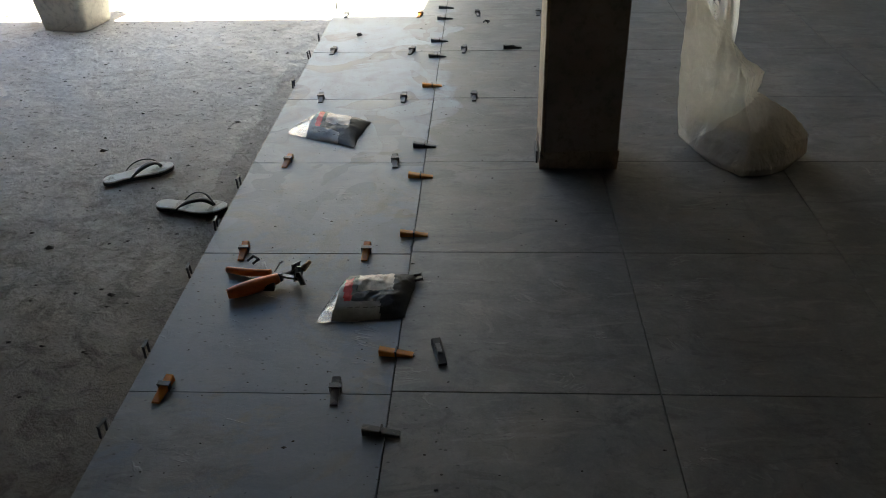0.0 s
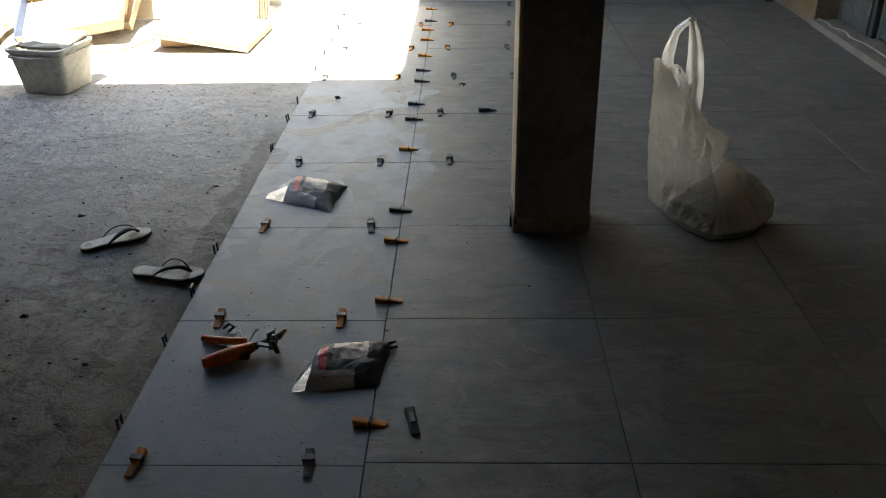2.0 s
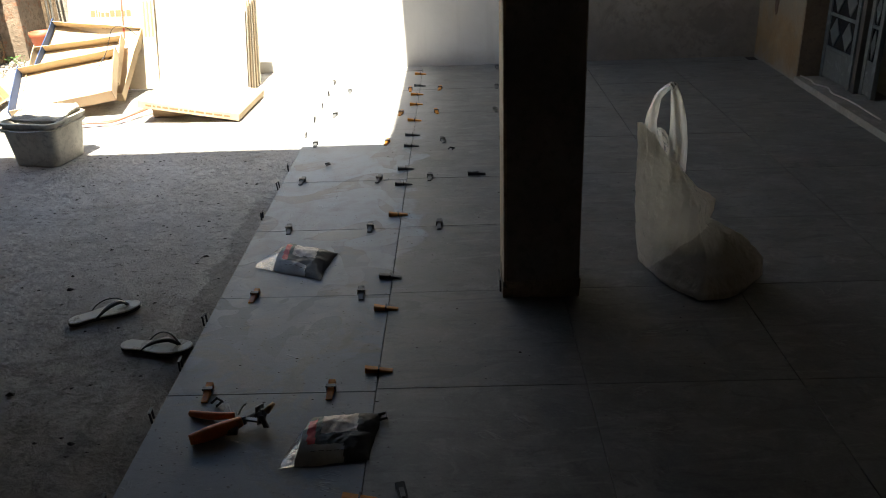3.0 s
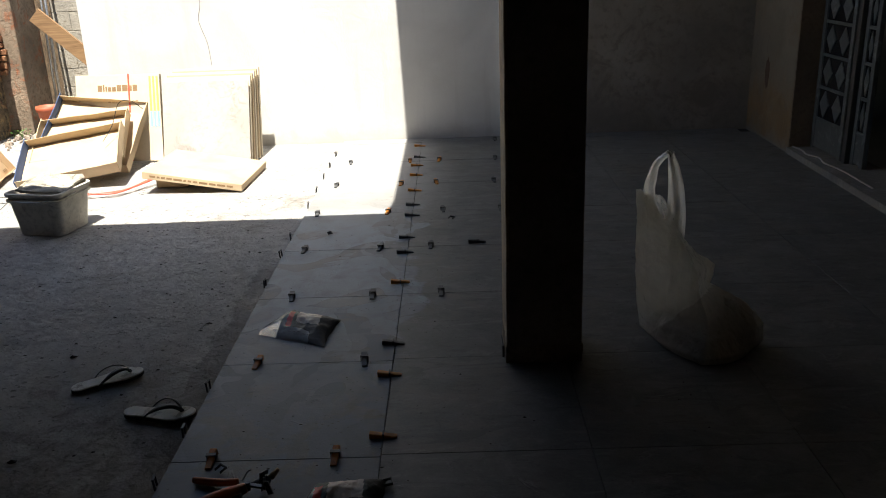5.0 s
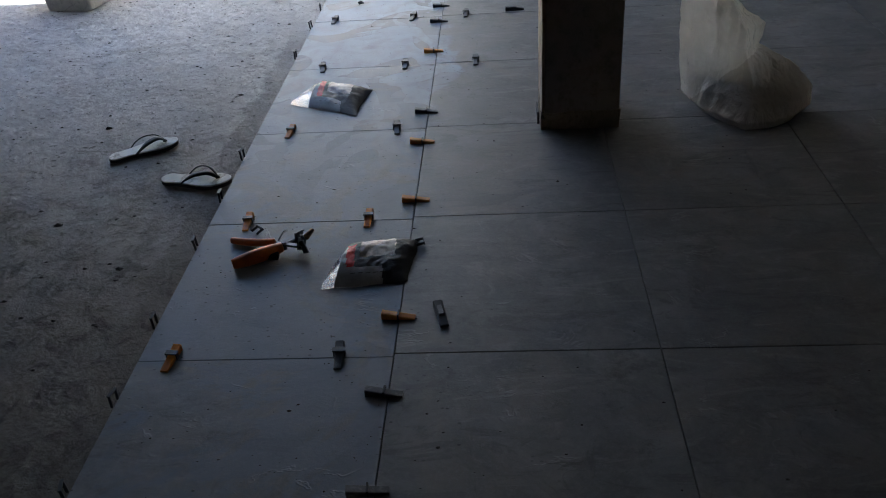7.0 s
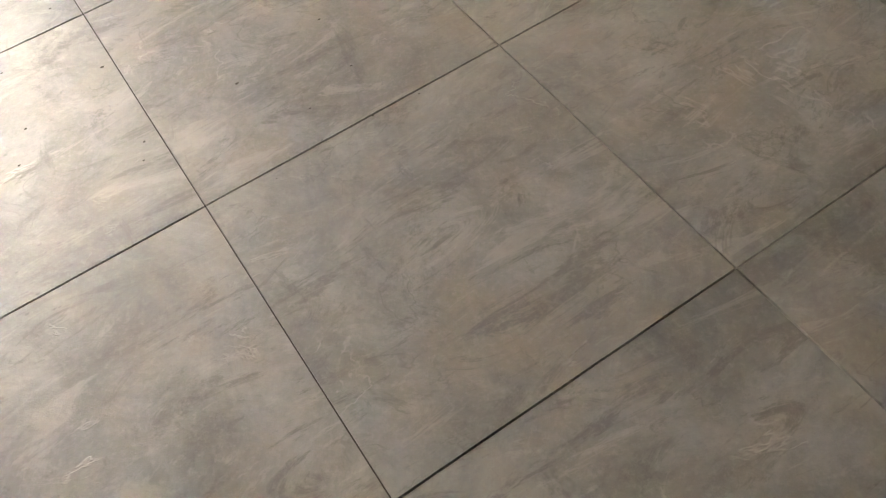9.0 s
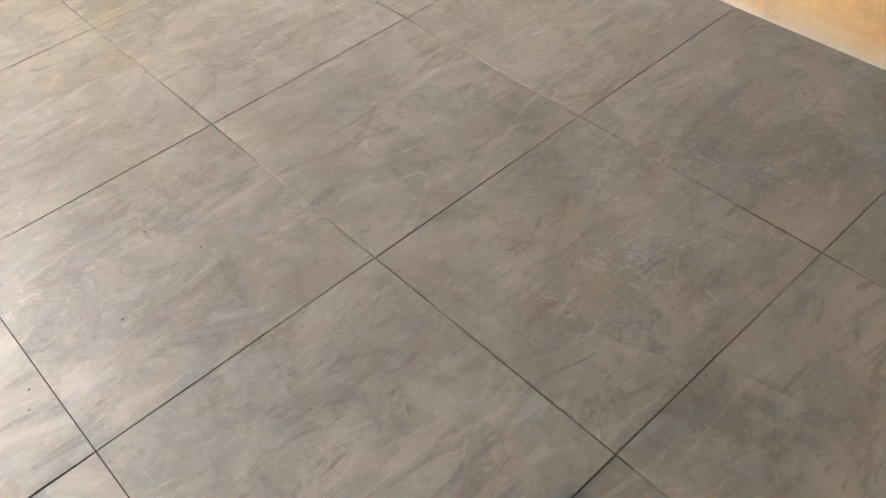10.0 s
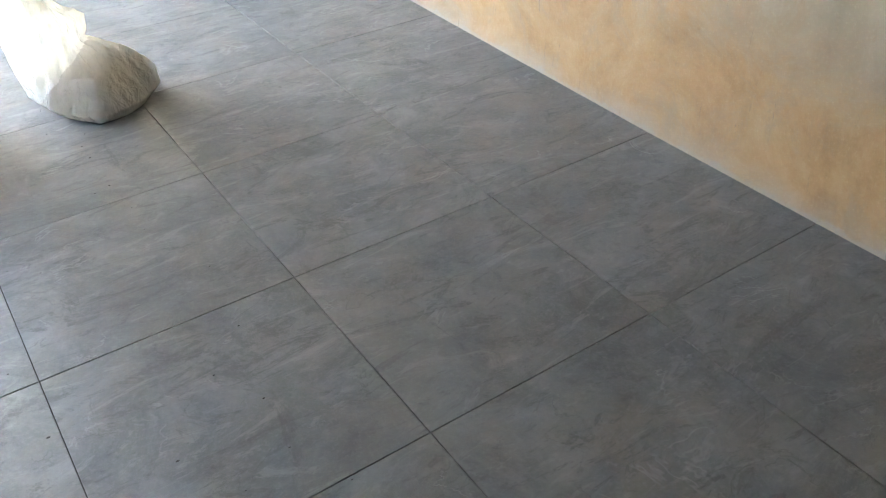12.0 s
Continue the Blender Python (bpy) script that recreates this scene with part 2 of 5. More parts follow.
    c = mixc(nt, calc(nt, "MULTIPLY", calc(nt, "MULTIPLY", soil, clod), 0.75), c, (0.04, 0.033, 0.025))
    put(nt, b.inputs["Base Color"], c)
    put(nt, b.inputs["Roughness"], calc(nt, "ADD", calc(nt, "MULTIPLY", mid, 0.35), 0.5, True))
    n = bump(nt, mid, 1.0, 0.03)
    n = bump(nt, clod, 0.6, 0.012, n)
    n = bump(nt, spk, 0.5, 0.006, n)
    n = bump(nt, pale, 0.5, 0.006, n)
    n = bump(nt, fine, 0.7, 0.008, n)
    n = bump(nt, calc(nt, "ADD", pit, holes), -0.9, 0.012, n)
    put(nt, b.inputs["Normal"], n)
    return m


def plaster_material():
    m, nt, b = mk("cement plaster")
    wp = coord(nt, "World")
    big = noise_tex(nt, wp, 1.3, 6, 0.6, 0.5)
    c = ramp(nt, big, [(0.3, (0.54, 0.53, 0.505)), (0.7, (0.66, 0.65, 0.62))])
    run = noise_tex(nt, coord(nt, "World", (7, 7, 0.6)), 1.0, 6, 0.6, 0.3)
    c = mixc(nt, calc(nt, "MULTIPLY", span(nt, run, 0.52, 0.75), 0.4), c, (0.46, 0.45, 0.425))
    wz = axis(nt, wp, "Z")
    foot = span(nt, calc(nt, "ADD", wz, calc(nt, "MULTIPLY", noise_tex(nt, wp, 4, 6, 0.65), 0.3)), 0.34, 0.13)
    c = mixc(nt, calc(nt, "MULTIPLY", foot, 0.5), c, (0.33, 0.315, 0.285))
    fine = noise_tex(nt, wp, 45, 6, 0.7)
    c = mixc(nt, calc(nt, "MULTIPLY", span(nt, fine, 0.5, 0.8), 0.25), c, (0.64, 0.63, 0.6))
    put(nt, b.inputs["Base Color"], c)
    b.inputs["Roughness"].default_value = 0.85
    n = bump(nt, noise_tex(nt, wp, 5, 5, 0.6, 0.8), 0.4, 0.012)
    put(nt, b.inputs["Normal"], bump(nt, fine, 0.25, 0.003, n))
    return m


def ochre_material():
    m, nt, b = mk("faded ochre paint")
    wp = coord(nt, "World")
    big = noise_tex(nt, wp, 3.0, 12, 0.74, 0.5)
    lowc = ramp(nt, big, [(0.3, (0.15, 0.088, 0.037)), (0.5, (0.225, 0.14, 0.062)), (0.72, (0.265, 0.193, 0.108))])
    upc = ramp(nt, noise_tex(nt, wp, 3.1, 7, 0.6, 0.4), [(0.3, (0.16, 0.13, 0.09)), (0.7, (0.225, 0.193, 0.145))])
    wz = axis(nt, wp, "Z")
    wob = calc(nt, "MULTIPLY", calc(nt, "SUBTRACT", noise_tex(nt, wp, 1.9, 12, 0.76, 0.6), 0.5), 1.0)
    up = span(nt, calc(nt, "ADD", wz, wob), 0.28, 0.62)
    c = mixc(nt, up, lowc, upc)
    worn = span(nt, noise_tex(nt, wp, 4.5, 11, 0.75, 0.6), 0.5, 0.66)
    c = mixc(nt, calc(nt, "MULTIPLY", worn, 0.75), c, (0.19, 0.14, 0.088))
    greyed = span(nt, calc(nt, "ADD", wz, calc(nt, "MULTIPLY", noise_tex(nt, wp, 3.4, 5, 0.6, 0.5), 0.34)), 0.30, 0.14)
    c = mixc(nt, calc(nt, "MULTIPLY", greyed, 0.7), c, (0.22, 0.195, 0.16))
    foot = span(nt, calc(nt, "ADD", wz, calc(nt, "MULTIPLY", noise_tex(nt, wp, 7, 8, 0.7), 0.09)), 0.072, 0.05)
    c = mixc(nt, calc(nt, "MULTIPLY", foot, 0.6), c, (0.2, 0.195, 0.18))
    nick = calc(nt, "SUBTRACT", 1.0, span(nt, vor(nt, coord(nt, "World", (1, 1, 0.5)), 10.0), 0.05, 0.1))
    nick = calc(nt, "MULTIPLY", nick, span(nt, noise_tex(nt, wp, 3.1, 3), 0.6, 0.68))
    c = mixc(nt, calc(nt, "MULTIPLY", nick, 0.5), c, (0.16, 0.12, 0.08))
    scratch = noise_tex(nt, coord(nt, "World", (14, 14, 2.2)), 1.6, 7, 0.7, 0.4)
    c = mixc(nt, calc(nt, "MULTIPLY", span(nt, scratch, 0.63, 0.68), 0.55), c, (0.1, 0.085, 0.065))
    grime = span(nt, noise_tex(nt, wp, 1.4, 10, 0.72, 1.0), 0.54, 0.68)
    c = mixc(nt, calc(nt, "MULTIPLY", grime, 0.5), c, (0.16, 0.13, 0.1))
    fine = noise_tex(nt, wp, 80, 5, 0.7)
    c = mixc(nt, calc(nt, "MULTIPLY", span(nt, fine, 0.5, 0.75), 0.18), c, (0.36, 0.3, 0.2))
    put(nt, b.inputs["Base Color"], c)
    b.inputs["Roughness"].default_value = 0.72
    n = bump(nt, noise_tex(nt, wp, 6, 6, 0.6, 0.5), 0.45, 0.01)
    n = bump(nt, nick, -0.5, 0.004, n)
    put(nt, b.inputs["Normal"], bump(nt, fine, 0.2, 0.002, n))
    return m


def old_wall_material():
    m, nt, b = mk("blackened old plaster")
    wp = coord(nt, "World")
    big = noise_tex(nt, wp, 2.2, 8, 0.68, 0.6)
    c = ramp(nt, big, [(0.32, (0.05, 0.042, 0.032)), (0.5, (0.22, 0.155, 0.085)), (0.66, (0.44, 0.33, 0.2))])
    blot = noise_tex(nt, coord(nt, "World", (1, 1, 0.6)), 7.0, 9, 0.74, 0.8)
    c = mixc(nt, calc(nt, "MULTIPLY", span(nt, blot, 0.52, 0.62), 0.7), c, (0.045, 0.034, 0.024))
    br = span(nt, noise_tex(nt, wp, 3.6, 10, 0.74, 0.5), 0.54, 0.6)
    c = mixc(nt, calc(nt, "MULTIPLY", br, 0.85), c, (0.42, 0.17, 0.075))
    wz = axis(nt, wp, "Z")
    top = span(nt, calc(nt, "ADD", wz, calc(nt, "MULTIPLY", noise_tex(nt, wp, 3, 6, 0.7), 0.7)), 0.95, 1.35)
    c = mixc(nt, calc(nt, "MULTIPLY", top, 0.6), c, (0.03, 0.026, 0.02))
    fine = noise_tex(nt, wp, 28, 7, 0.75)
    c = mixc(nt, calc(nt, "MULTIPLY", span(nt, fine, 0.55, 0.66), 0.7), c, (0.45, 0.37, 0.25))
    tan = noise_tex(nt, coord(nt, "World", (1, 1, 0.6)), 24, 5, 0.7)
    c = mixc(nt, calc(nt, "MULTIPLY", span(nt, tan, 0.54, 0.59), 0.8), c, (0.4, 0.27, 0.125))
    c = mixc(nt, calc(nt, "MULTIPLY", span(nt, tan, 0.43, 0.38), 0.85), c, (0.035, 0.026, 0.018))
    put(nt, b.inputs["Base Color"], c)
    b.inputs["Roughness"].default_value = 0.95
    n = bump(nt, big, 1.0, 0.05)
    put(nt, b.inputs["Normal"], bump(nt, fine, 0.9, 0.02, n))
    return m


def film_material(name, tint, see, rough, gloss=0.35, edge=0.9, crumple=0.012):
    """Thin crumpled plastic: partly clear, partly milky."""
    m, nt, b = mk(name)
    nt.nodes.remove(b)
    out = nt.nodes["Material Output"]
    co = coord(nt, "Object")
    wr = noise_tex(nt, coord(nt, "Object", (1, 1, 0.45)), 38, 4, 0.55, 1.6)
    nrm = bump(nt, wr, 0.6, 0.011)
    bent = nt.nodes.new("ShaderNodeVectorMath")
    bent.operation = "ADD"
    wob = nt.nodes.new("ShaderNodeTexNoise")
    nt.links.new(co, wob.inputs["Vector"])
    wob.inputs["Scale"].default_value = 14.0
    soft = nt.nodes.new("ShaderNodeVectorMath")
    soft.operation = "SCALE"
    nt.links.new(wob.outputs["Color"], soft.inputs[0])
    soft.inputs["Scale"].default_value = 0.06
    nt.links.new(co, bent.inputs[0])
    nt.links.new(soft.outputs[0], bent.inputs[1])
    facet = nt.nodes.new("ShaderNodeMapping")
    facet.inputs["Scale"].default_value = (1, 1, 0.4)
    nt.links.new(bent.outputs[0], facet.inputs["Vector"])
    nrm = bump(nt, vor(nt, facet.outputs[0], 17.0), 0.55, crumple, nrm)
    nrm = bump(nt, vor(nt, facet.outputs[0], 44.0), 0.5, crumple * 0.4, nrm)
    tr = nt.nodes.new("ShaderNodeBsdfTransparent")
    tl = nt.nodes.new("ShaderNodeBsdfTranslucent")
    df = nt.nodes.new("ShaderNodeBsdfDiffuse")
    gl = nt.nodes.new("ShaderNodeBsdfGlossy")
    gl.inputs["Roughness"].default_value = rough
    for s in (tl, df):
        c = mixc(nt, span(nt, noise_tex(nt, co, 9, 5, 0.6), 0.35, 0.7), tint, tuple(t * 0.9 for t in tint))
        nt.links.new(c, s.inputs["Color"])
        nt.links.new(nrm, s.inputs["Normal"])
    nt.links.new(nrm, gl.inputs["Normal"])

    def mixs(f, a, bb):
        x = nt.nodes.new("ShaderNodeMixShader")
        put(nt, x.inputs[0], f)
        nt.links.new(a, x.inputs[1])
        nt.links.new(bb, x.inputs[2])
        return x.outputs[0]
    milk = mixs(0.78, df.outputs[0], tl.outputs[0])
    body = mixs(see, milk, tr.outputs[0])
    fr = nt.nodes.new("ShaderNodeFresnel")
    fr.inputs["IOR"].default_value = 1.45
    nt.links.new(nrm, fr.inputs["Normal"])
    full = mixs(calc(nt, "ADD", calc(nt, "MULTIPLY", fr.outputs[0], edge), gloss * 0.05, True), body, gl.outputs[0])
    nt.links.new(full, out.inputs["Surface"])
    return m


def wood_material(name, lo, hi):
    m, nt, b = mk(name)
    co = coord(nt, "Object", (2, 30, 30), (0, 0, 0), True)
    g = noise_tex(nt, co, 1.5, 6, 0.6, 0.8)
    c = ramp(nt, g, [(0.3, lo), (0.7, hi)])
    f = noise_tex(nt, coord(nt, "Object", (4, 90, 90), (0, 0, 0), True), 2, 5, 0.7)
    c = mixc(nt, calc(nt, "MULTIPLY", span(nt, f, 0.5, 0.75), 0.4), c, tuple(v * 0.6 for v in lo))
    put(nt, b.inputs["Base Color"], c)
    b.inputs["Roughness"].default_value = 0.7
    put(nt, b.inputs["Normal"], bump(nt, f, 0.25, 0.002))
    return m


def card_material(name, color, ink=None):
    m, nt, b = mk(name)
    co = coord(nt, "Object", offset=True)
    big = noise_tex(nt, co, 3.5, 5, 0.6, 0.5)
    c = ramp(nt, big, [(0.3, tuple(v * 0.82 for v in color)), (0.7, tuple(min(1, v * 1.1) for v in color))])
    rib = noise_tex(nt, coord(nt, "Object", (140, 4, 4), (0, 0, 0), True), 1, 3, 0.5)
    c = mixc(nt, calc(nt, "MULTIPLY", span(nt, rib, 0.45, 0.7), 0.08), c, tuple(v * 0.7 for v in color))
    sp = noise_tex(nt, co, 55, 6, 0.7)
    c = mixc(nt, calc(nt, "MULTIPLY", span(nt, sp, 0.6, 0.72), 0.4), c, tuple(v * 0.6 for v in color))
    if ink:
        c = mixc(nt, span(nt, noise_tex(nt, co, 16, 7, 0.7, 0.4), 0.42, 0.5), c, ink)
    put(nt, b.inputs["Base Color"], c)
    b.inputs["Roughness"].default_value = 0.82
    put(nt, b.inputs["Normal"], bump(nt, calc(nt, "ADD", calc(nt, "MULTIPLY", rib, 0.3), big), 0.2, 0.003))
    return m


M_TILE = tile_material()
M_CONC = concrete_material()
M_PLAST = plaster_material()
M_OCHRE = ochre_material()
M_OLDPL = plain("old brown-grey plaster", (0.3, 0.262, 0.215), 0.9, 0.3, 5, bumpy=0.4, bdist=0.006, dirt=(0.22, 0.19, 0.155))
M_OLD = old_wall_material()
M_BED = plain("grey tile mortar", (0.03, 0.027, 0.023), 0.9, 0.3)
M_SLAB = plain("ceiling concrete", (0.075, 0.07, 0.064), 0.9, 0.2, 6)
M_COL = plain("brown stained column render", (0.25, 0.215, 0.19), 0.8, 0.35, 9, bumpy=0.4, bdist=0.006, dirt=(0.21, 0.178, 0.15))
M_COLEDGE = plain("tan column side with yard light", (0.4, 0.32, 0.22), 0.8, 0.3, 14, bumpy=0.4, bdist=0.005, dirt=(0.2, 0.14, 0.09))
M_SKIRT = plain("rough mortar collar", (0.3, 0.245, 0.195), 0.95, 0.4, 22, bumpy=0.7, bdist=0.012, dirt=(0.08, 0.068, 0.055))
M_WHITE = plain("white painted trim", (0.72, 0.72, 0.7), 0.6, 0.12, 12, dirt=(0.5, 0.48, 0.44))
M_SILL = plain("grey worn sill stone", (0.24, 0.22, 0.195), 0.7, 0.25, 16, dirt=(0.3, 0.28, 0.25))
M_DOOR = plain("grey green door paint", (0.1, 0.108, 0.104), 0.45, 0.15, 12, dirt=(0.2, 0.21, 0.2))
M_DOORF = plain("dark door frame paint", (0.06, 0.055, 0.05), 0.5, 0.25, 12)
M_REVEAL = plain("brown painted reveal", (0.2, 0.14, 0.09), 0.75, 0.3, 12)
M_ORANGE = plain("orange wedge plastic", (0.72, 0.26, 0.02), 0.42, 0.2, 40, dirt=(0.45, 0.19, 0.05))
M_GREY = plain("dark grey wedge plastic", (0.085, 0.088, 0.09), 0.45, 0.25, 40, dirt=(0.16, 0.16, 0.155))
M_BLACK = plain("black clip plastic", (0.025, 0.025, 0.026), 0.45, 0.3, 40)
M_RUBBER = plain("dark strap rubber", (0.03, 0.035, 0.03), 0.5, 0.3, 40)
M_SOLE = plain("worn cream foam", (0.8, 0.79, 0.72), 0.7, 0.2, 16, dirt=(0.36, 0.33, 0.27))
M_SOLEB = plain("dark foam edge", (0.06, 0.06, 0.055), 0.7, 0.3, 20)
M_GRIP = plain("orange tool grip", (0.62, 0.15, 0.02), 0.5, 0.25, 30, dirt=(0.33, 0.12, 0.04))
M_STEEL = plain("zinc plated steel", (0.5, 0.5, 0.5), 0.32, 0.25, 40, metal=0.95, dirt=(0.25, 0.24, 0.22))
M_DSTEEL = plain("dark oiled steel", (0.16, 0.16, 0.165), 0.35, 0.3, 40, metal=0.9, dirt=(0.08, 0.07, 0.06))
M_BUCKET = plain("mortar caked black plastic", (0.62, 0.59, 0.51), 0.8, 0.3, 10, bumpy=0.4, bdist=0.005, dirt=(0.4, 0.375, 0.32))
M_LIME = plain("dried pale mortar", (0.42, 0.4, 0.345), 0.9, 0.25, 14, bumpy=0.6, bdist=0.01, dirt=(0.35, 0.33, 0.28))
M_LID = plain("mortar-smeared lid plastic", (0.4, 0.37, 0.3), 0.8, 0.4, 22, bumpy=0.6, bdist=0.008, dirt=(0.1, 0.09, 0.075))
M_TUB = plain("black tub plastic", (0.02, 0.02, 0.021), 0.55, 0.3, 12, dirt=(0.07, 0.06, 0.05))
M_CABLE = plain("black cable rubber", (0.015, 0.015, 0.016), 0.45, 0.2, 30)
M_CARD = card_material("kraft cardboard", (0.5, 0.385, 0.245))
M_CARDD = card_material("brown cardboard", (0.4, 0.28, 0.16))
M_CARDP = card_material("pale sun-bleached cardboard", (0.6, 0.52, 0.39))
M_BLUE = card_material("blue printed cardboard", (0.05, 0.085, 0.19))
M_YELLOW = plain("yellow print", (0.66, 0.55, 0.12), 0.6, 0.1, 10)
M_PRINT = plain("brown carton ink", (0.24, 0.15, 0.075), 0.75, 0.2, 30)
M_INK = plain("dark print ink", (0.07, 0.06, 0.055), 0.7, 0.2, 30)
M_SKYBLUE = plain("light blue print", (0.25, 0.45, 0.62), 0.6, 0.1, 10)
M_RED = plain("red plastic strapping", (0.62, 0.1, 0.06), 0.45, 0.2, 20)
M_STACK = plain("pale marbled tile face", (0.42, 0.39, 0.355), 0.4, 0.18, 9, bumpy=0.1, dirt=(0.27, 0.245, 0.22))
M_POT = plain("brick red terracotta", (0.42, 0.1, 0.045), 0.55, 0.15, 14)
M_BOARD = wood_material("raw sawn board", (0.2, 0.11, 0.05), (0.36, 0.22, 0.105))
M_STICK = wood_material("old broom stick", (0.34, 0.2, 0.09), (0.48, 0.31, 0.15))
M_BLOCK = plain("concrete block", (0.38, 0.35, 0.29), 0.95, 0.35, 16, bumpy=0.8, bdist=0.012, dirt=(0.2, 0.17, 0.12))
M_COPE = plain("brown weathered coping", (0.36, 0.28, 0.19), 0.95, 0.45, 14, bumpy=0.7, bdist=0.012, dirt=(0.09, 0.07, 0.05))
M_PILLAR = plain("patched brown render and brick", (0.27, 0.205, 0.145), 0.95, 0.5, 10, bumpy=0.9, bdist=0.016, dirt=(0.28, 0.1, 0.045))
M_MORT = plain("grey brown block mortar", (0.3, 0.275, 0.23), 0.95, 0.35, 18, bumpy=0.6, bdist=0.01)
M_BRICK = plain("broken red brick", (0.27, 0.12, 0.055), 0.95, 0.5, 34, bumpy=0.8, bdist=0.012, dirt=(0.26, 0.19, 0.11))
M_GREYPL = plain("grey brown weathered render", (0.17, 0.118, 0.07), 0.95, 0.6, 16, bumpy=0.9, bdist=0.016, dirt=(0.045, 0.035, 0.026))
M_BEIGE = plain("sunlit neighbour wall", (0.42, 0.36, 0.28), 0.9, 0.3, 4)
M_LEAF = plain("weed leaf green", (0.06, 0.13, 0.02), 0.5, 0.4, 30)
M_SOIL = plain("dry yard soil", (0.16, 0.13, 0.09), 0.95, 0.4, 3, bumpy=0.6, bdist=0.02)
M_DEBRIS = plain("dark dry crumbs", (0.045, 0.04, 0.034), 0.9, 0.5, 60)
M_WIRE = plain("pale cable sheath", (0.5, 0.45, 0.4), 0.5, 0.2, 30)
M_BAG = film_material("milky carrier bag film", (1.0, 0.97, 0.9), 0.05, 0.22, 1.6, 0.7)
M_BAGTHIN = film_material("carrier bag film drawn tight over its contents", (0.95, 0.9, 0.82), 0.24, 0.22, 1.6, 0.7)
M_CLEAR = film_material("clear packing film", (0.7, 0.7, 0.7), 0.86, 0.1, 1.6, 0.6, 0.02)
M_CONTENT = plain("brown bag contents", (0.42, 0.385, 0.34), 0.7, 0.4, 14, bumpy=0.6, bdist=0.014, dirt=(0.12, 0.095, 0.07))
M_PRED = plain("red print", (0.66, 0.03, 0.035), 0.55, 0.15, 30)
M_PBLACK = plain("black print", (0.02, 0.02, 0.021), 0.55, 0.3, 30, spec=0.3)
M_PPHOTO = plain("tan and cream photo print", (0.62, 0.54, 0.48), 0.5, 0.3, 26, dirt=(0.34, 0.2, 0.16))
M_PLABEL = plain("pale label print", (0.42, 0.42, 0.41), 0.45, 0.25, 40, spec=0.3)
M_GLASS, _gt, _gb = mk("dark door glass")
_gb.inputs["Base Color"].default_value = (0.02, 0.022, 0.024, 1)
_gb.inputs["Roughness"].default_value = 0.12

# ---- building helpers ----


def link_mesh(name, bm, material, parent=None, label="", smooth=False):
    me = bpy.data.meshes.new(name)
    bm.normal_update()
    bm.to_mesh(me)
    bm.free()
    for mt in (material if isinstance(material, (list, tuple)) else [material]):
        me.materials.append(mt)
    if smooth:
        for p in me.polygons:
            p.use_smooth = True
    ob = new(name, me)
    if parent is not None:
        ob.parent = parent
    if label:
        ob["label"] = label
    return ob


def part(name, bm, material, parent, label="", smooth=False):
    return link_mesh(name, bm, material, parent, label, smooth)


def thing(name, label, category, group="", m=None, kind=""):
    ob = new(name)
    ob.empty_display_size = 0.05
    tagged(ob, label, category, group, kind)
    if m is not None:
        ob.matrix_basis = m
    return ob


def add_box(bm, x0, x1, y0, y1, z0, z1, bevel=0.0, m=None):
    r = bmesh.ops.create_cube(bm, size=1.0)
    vs = r["verts"]
    t = Matrix.Translation(((x0 + x1) / 2, (y0 + y1) / 2, (z0 + z1) / 2)) @ Matrix.Diagonal((x1 - x0, y1 - y0, z1 - z0, 1))
    bmesh.ops.transform(bm, matrix=t, verts=vs)
    if bevel:
        es = list({e for v in vs for e in v.link_edges})
        g = bmesh.ops.bevel(bm, geom=es, offset=bevel, segments=2, profile=0.5, affect="EDGES")
        vs = list({v for f in g["faces"] for v in f.verts} | {v for v in vs if v.is_valid})
    if m is not None:
        bmesh.ops.transform(bm, matrix=m, verts=vs)
    return vs


def boxm(x0, x1, y0, y1, z0, z1, bevel=0.0, m=None):
    bm = bmesh.new()
    add_box(bm, x0, x1, y0, y1, z0, z1, bevel, m)
    return bm


def prism(points, z0, z1):
    """An upright prism over a ground outline."""
    bm = bmesh.new()
    lo = [bm.verts.new((x, y, z0)) for x, y in points]
    hi = [bm.verts.new((x, y, z1)) for x, y in points]
    bm.faces.new(list(reversed(lo)))
    bm.faces.new(hi)
    n = len(points)
    for i in range(n):
        bm.faces.new((lo[i], lo[(i + 1) % n], hi[(i + 1) % n], hi[i]))
    return bm


def tube(points, radius, seg=8, closed_ends=True, bm=None):
    bm = bm or bmesh.new()
    pts = [Vector(p) for p in points]
    rings = []
    up = Vector((0.13, 0.21, 1)).normalized()
    for i, p in enumerate(pts):
        d = (pts[min(i + 1, len(pts) - 1)] - pts[max(i - 1, 0)]).normalized()
        a = d.cross(up).normalized()
        b = d.cross(a)
        r = radius[i] if isinstance(radius, (list, tuple)) else radius
        rings.append([bm.verts.new(p + r * (math.cos(2 * math.pi * k / seg) * a + math.sin(2 * math.pi * k / seg) * b)) for k in range(seg)])
    for r0, r1 in zip(rings, rings[1:]):
        for k in range(seg):
            bm.faces.new((r0[k], r0[(k + 1) % seg], r1[(k + 1) % seg], r1[k]))
    if closed_ends:
        bm.faces.new(list(reversed(rings[0])))
        bm.faces.new(rings[-1])
    return bm


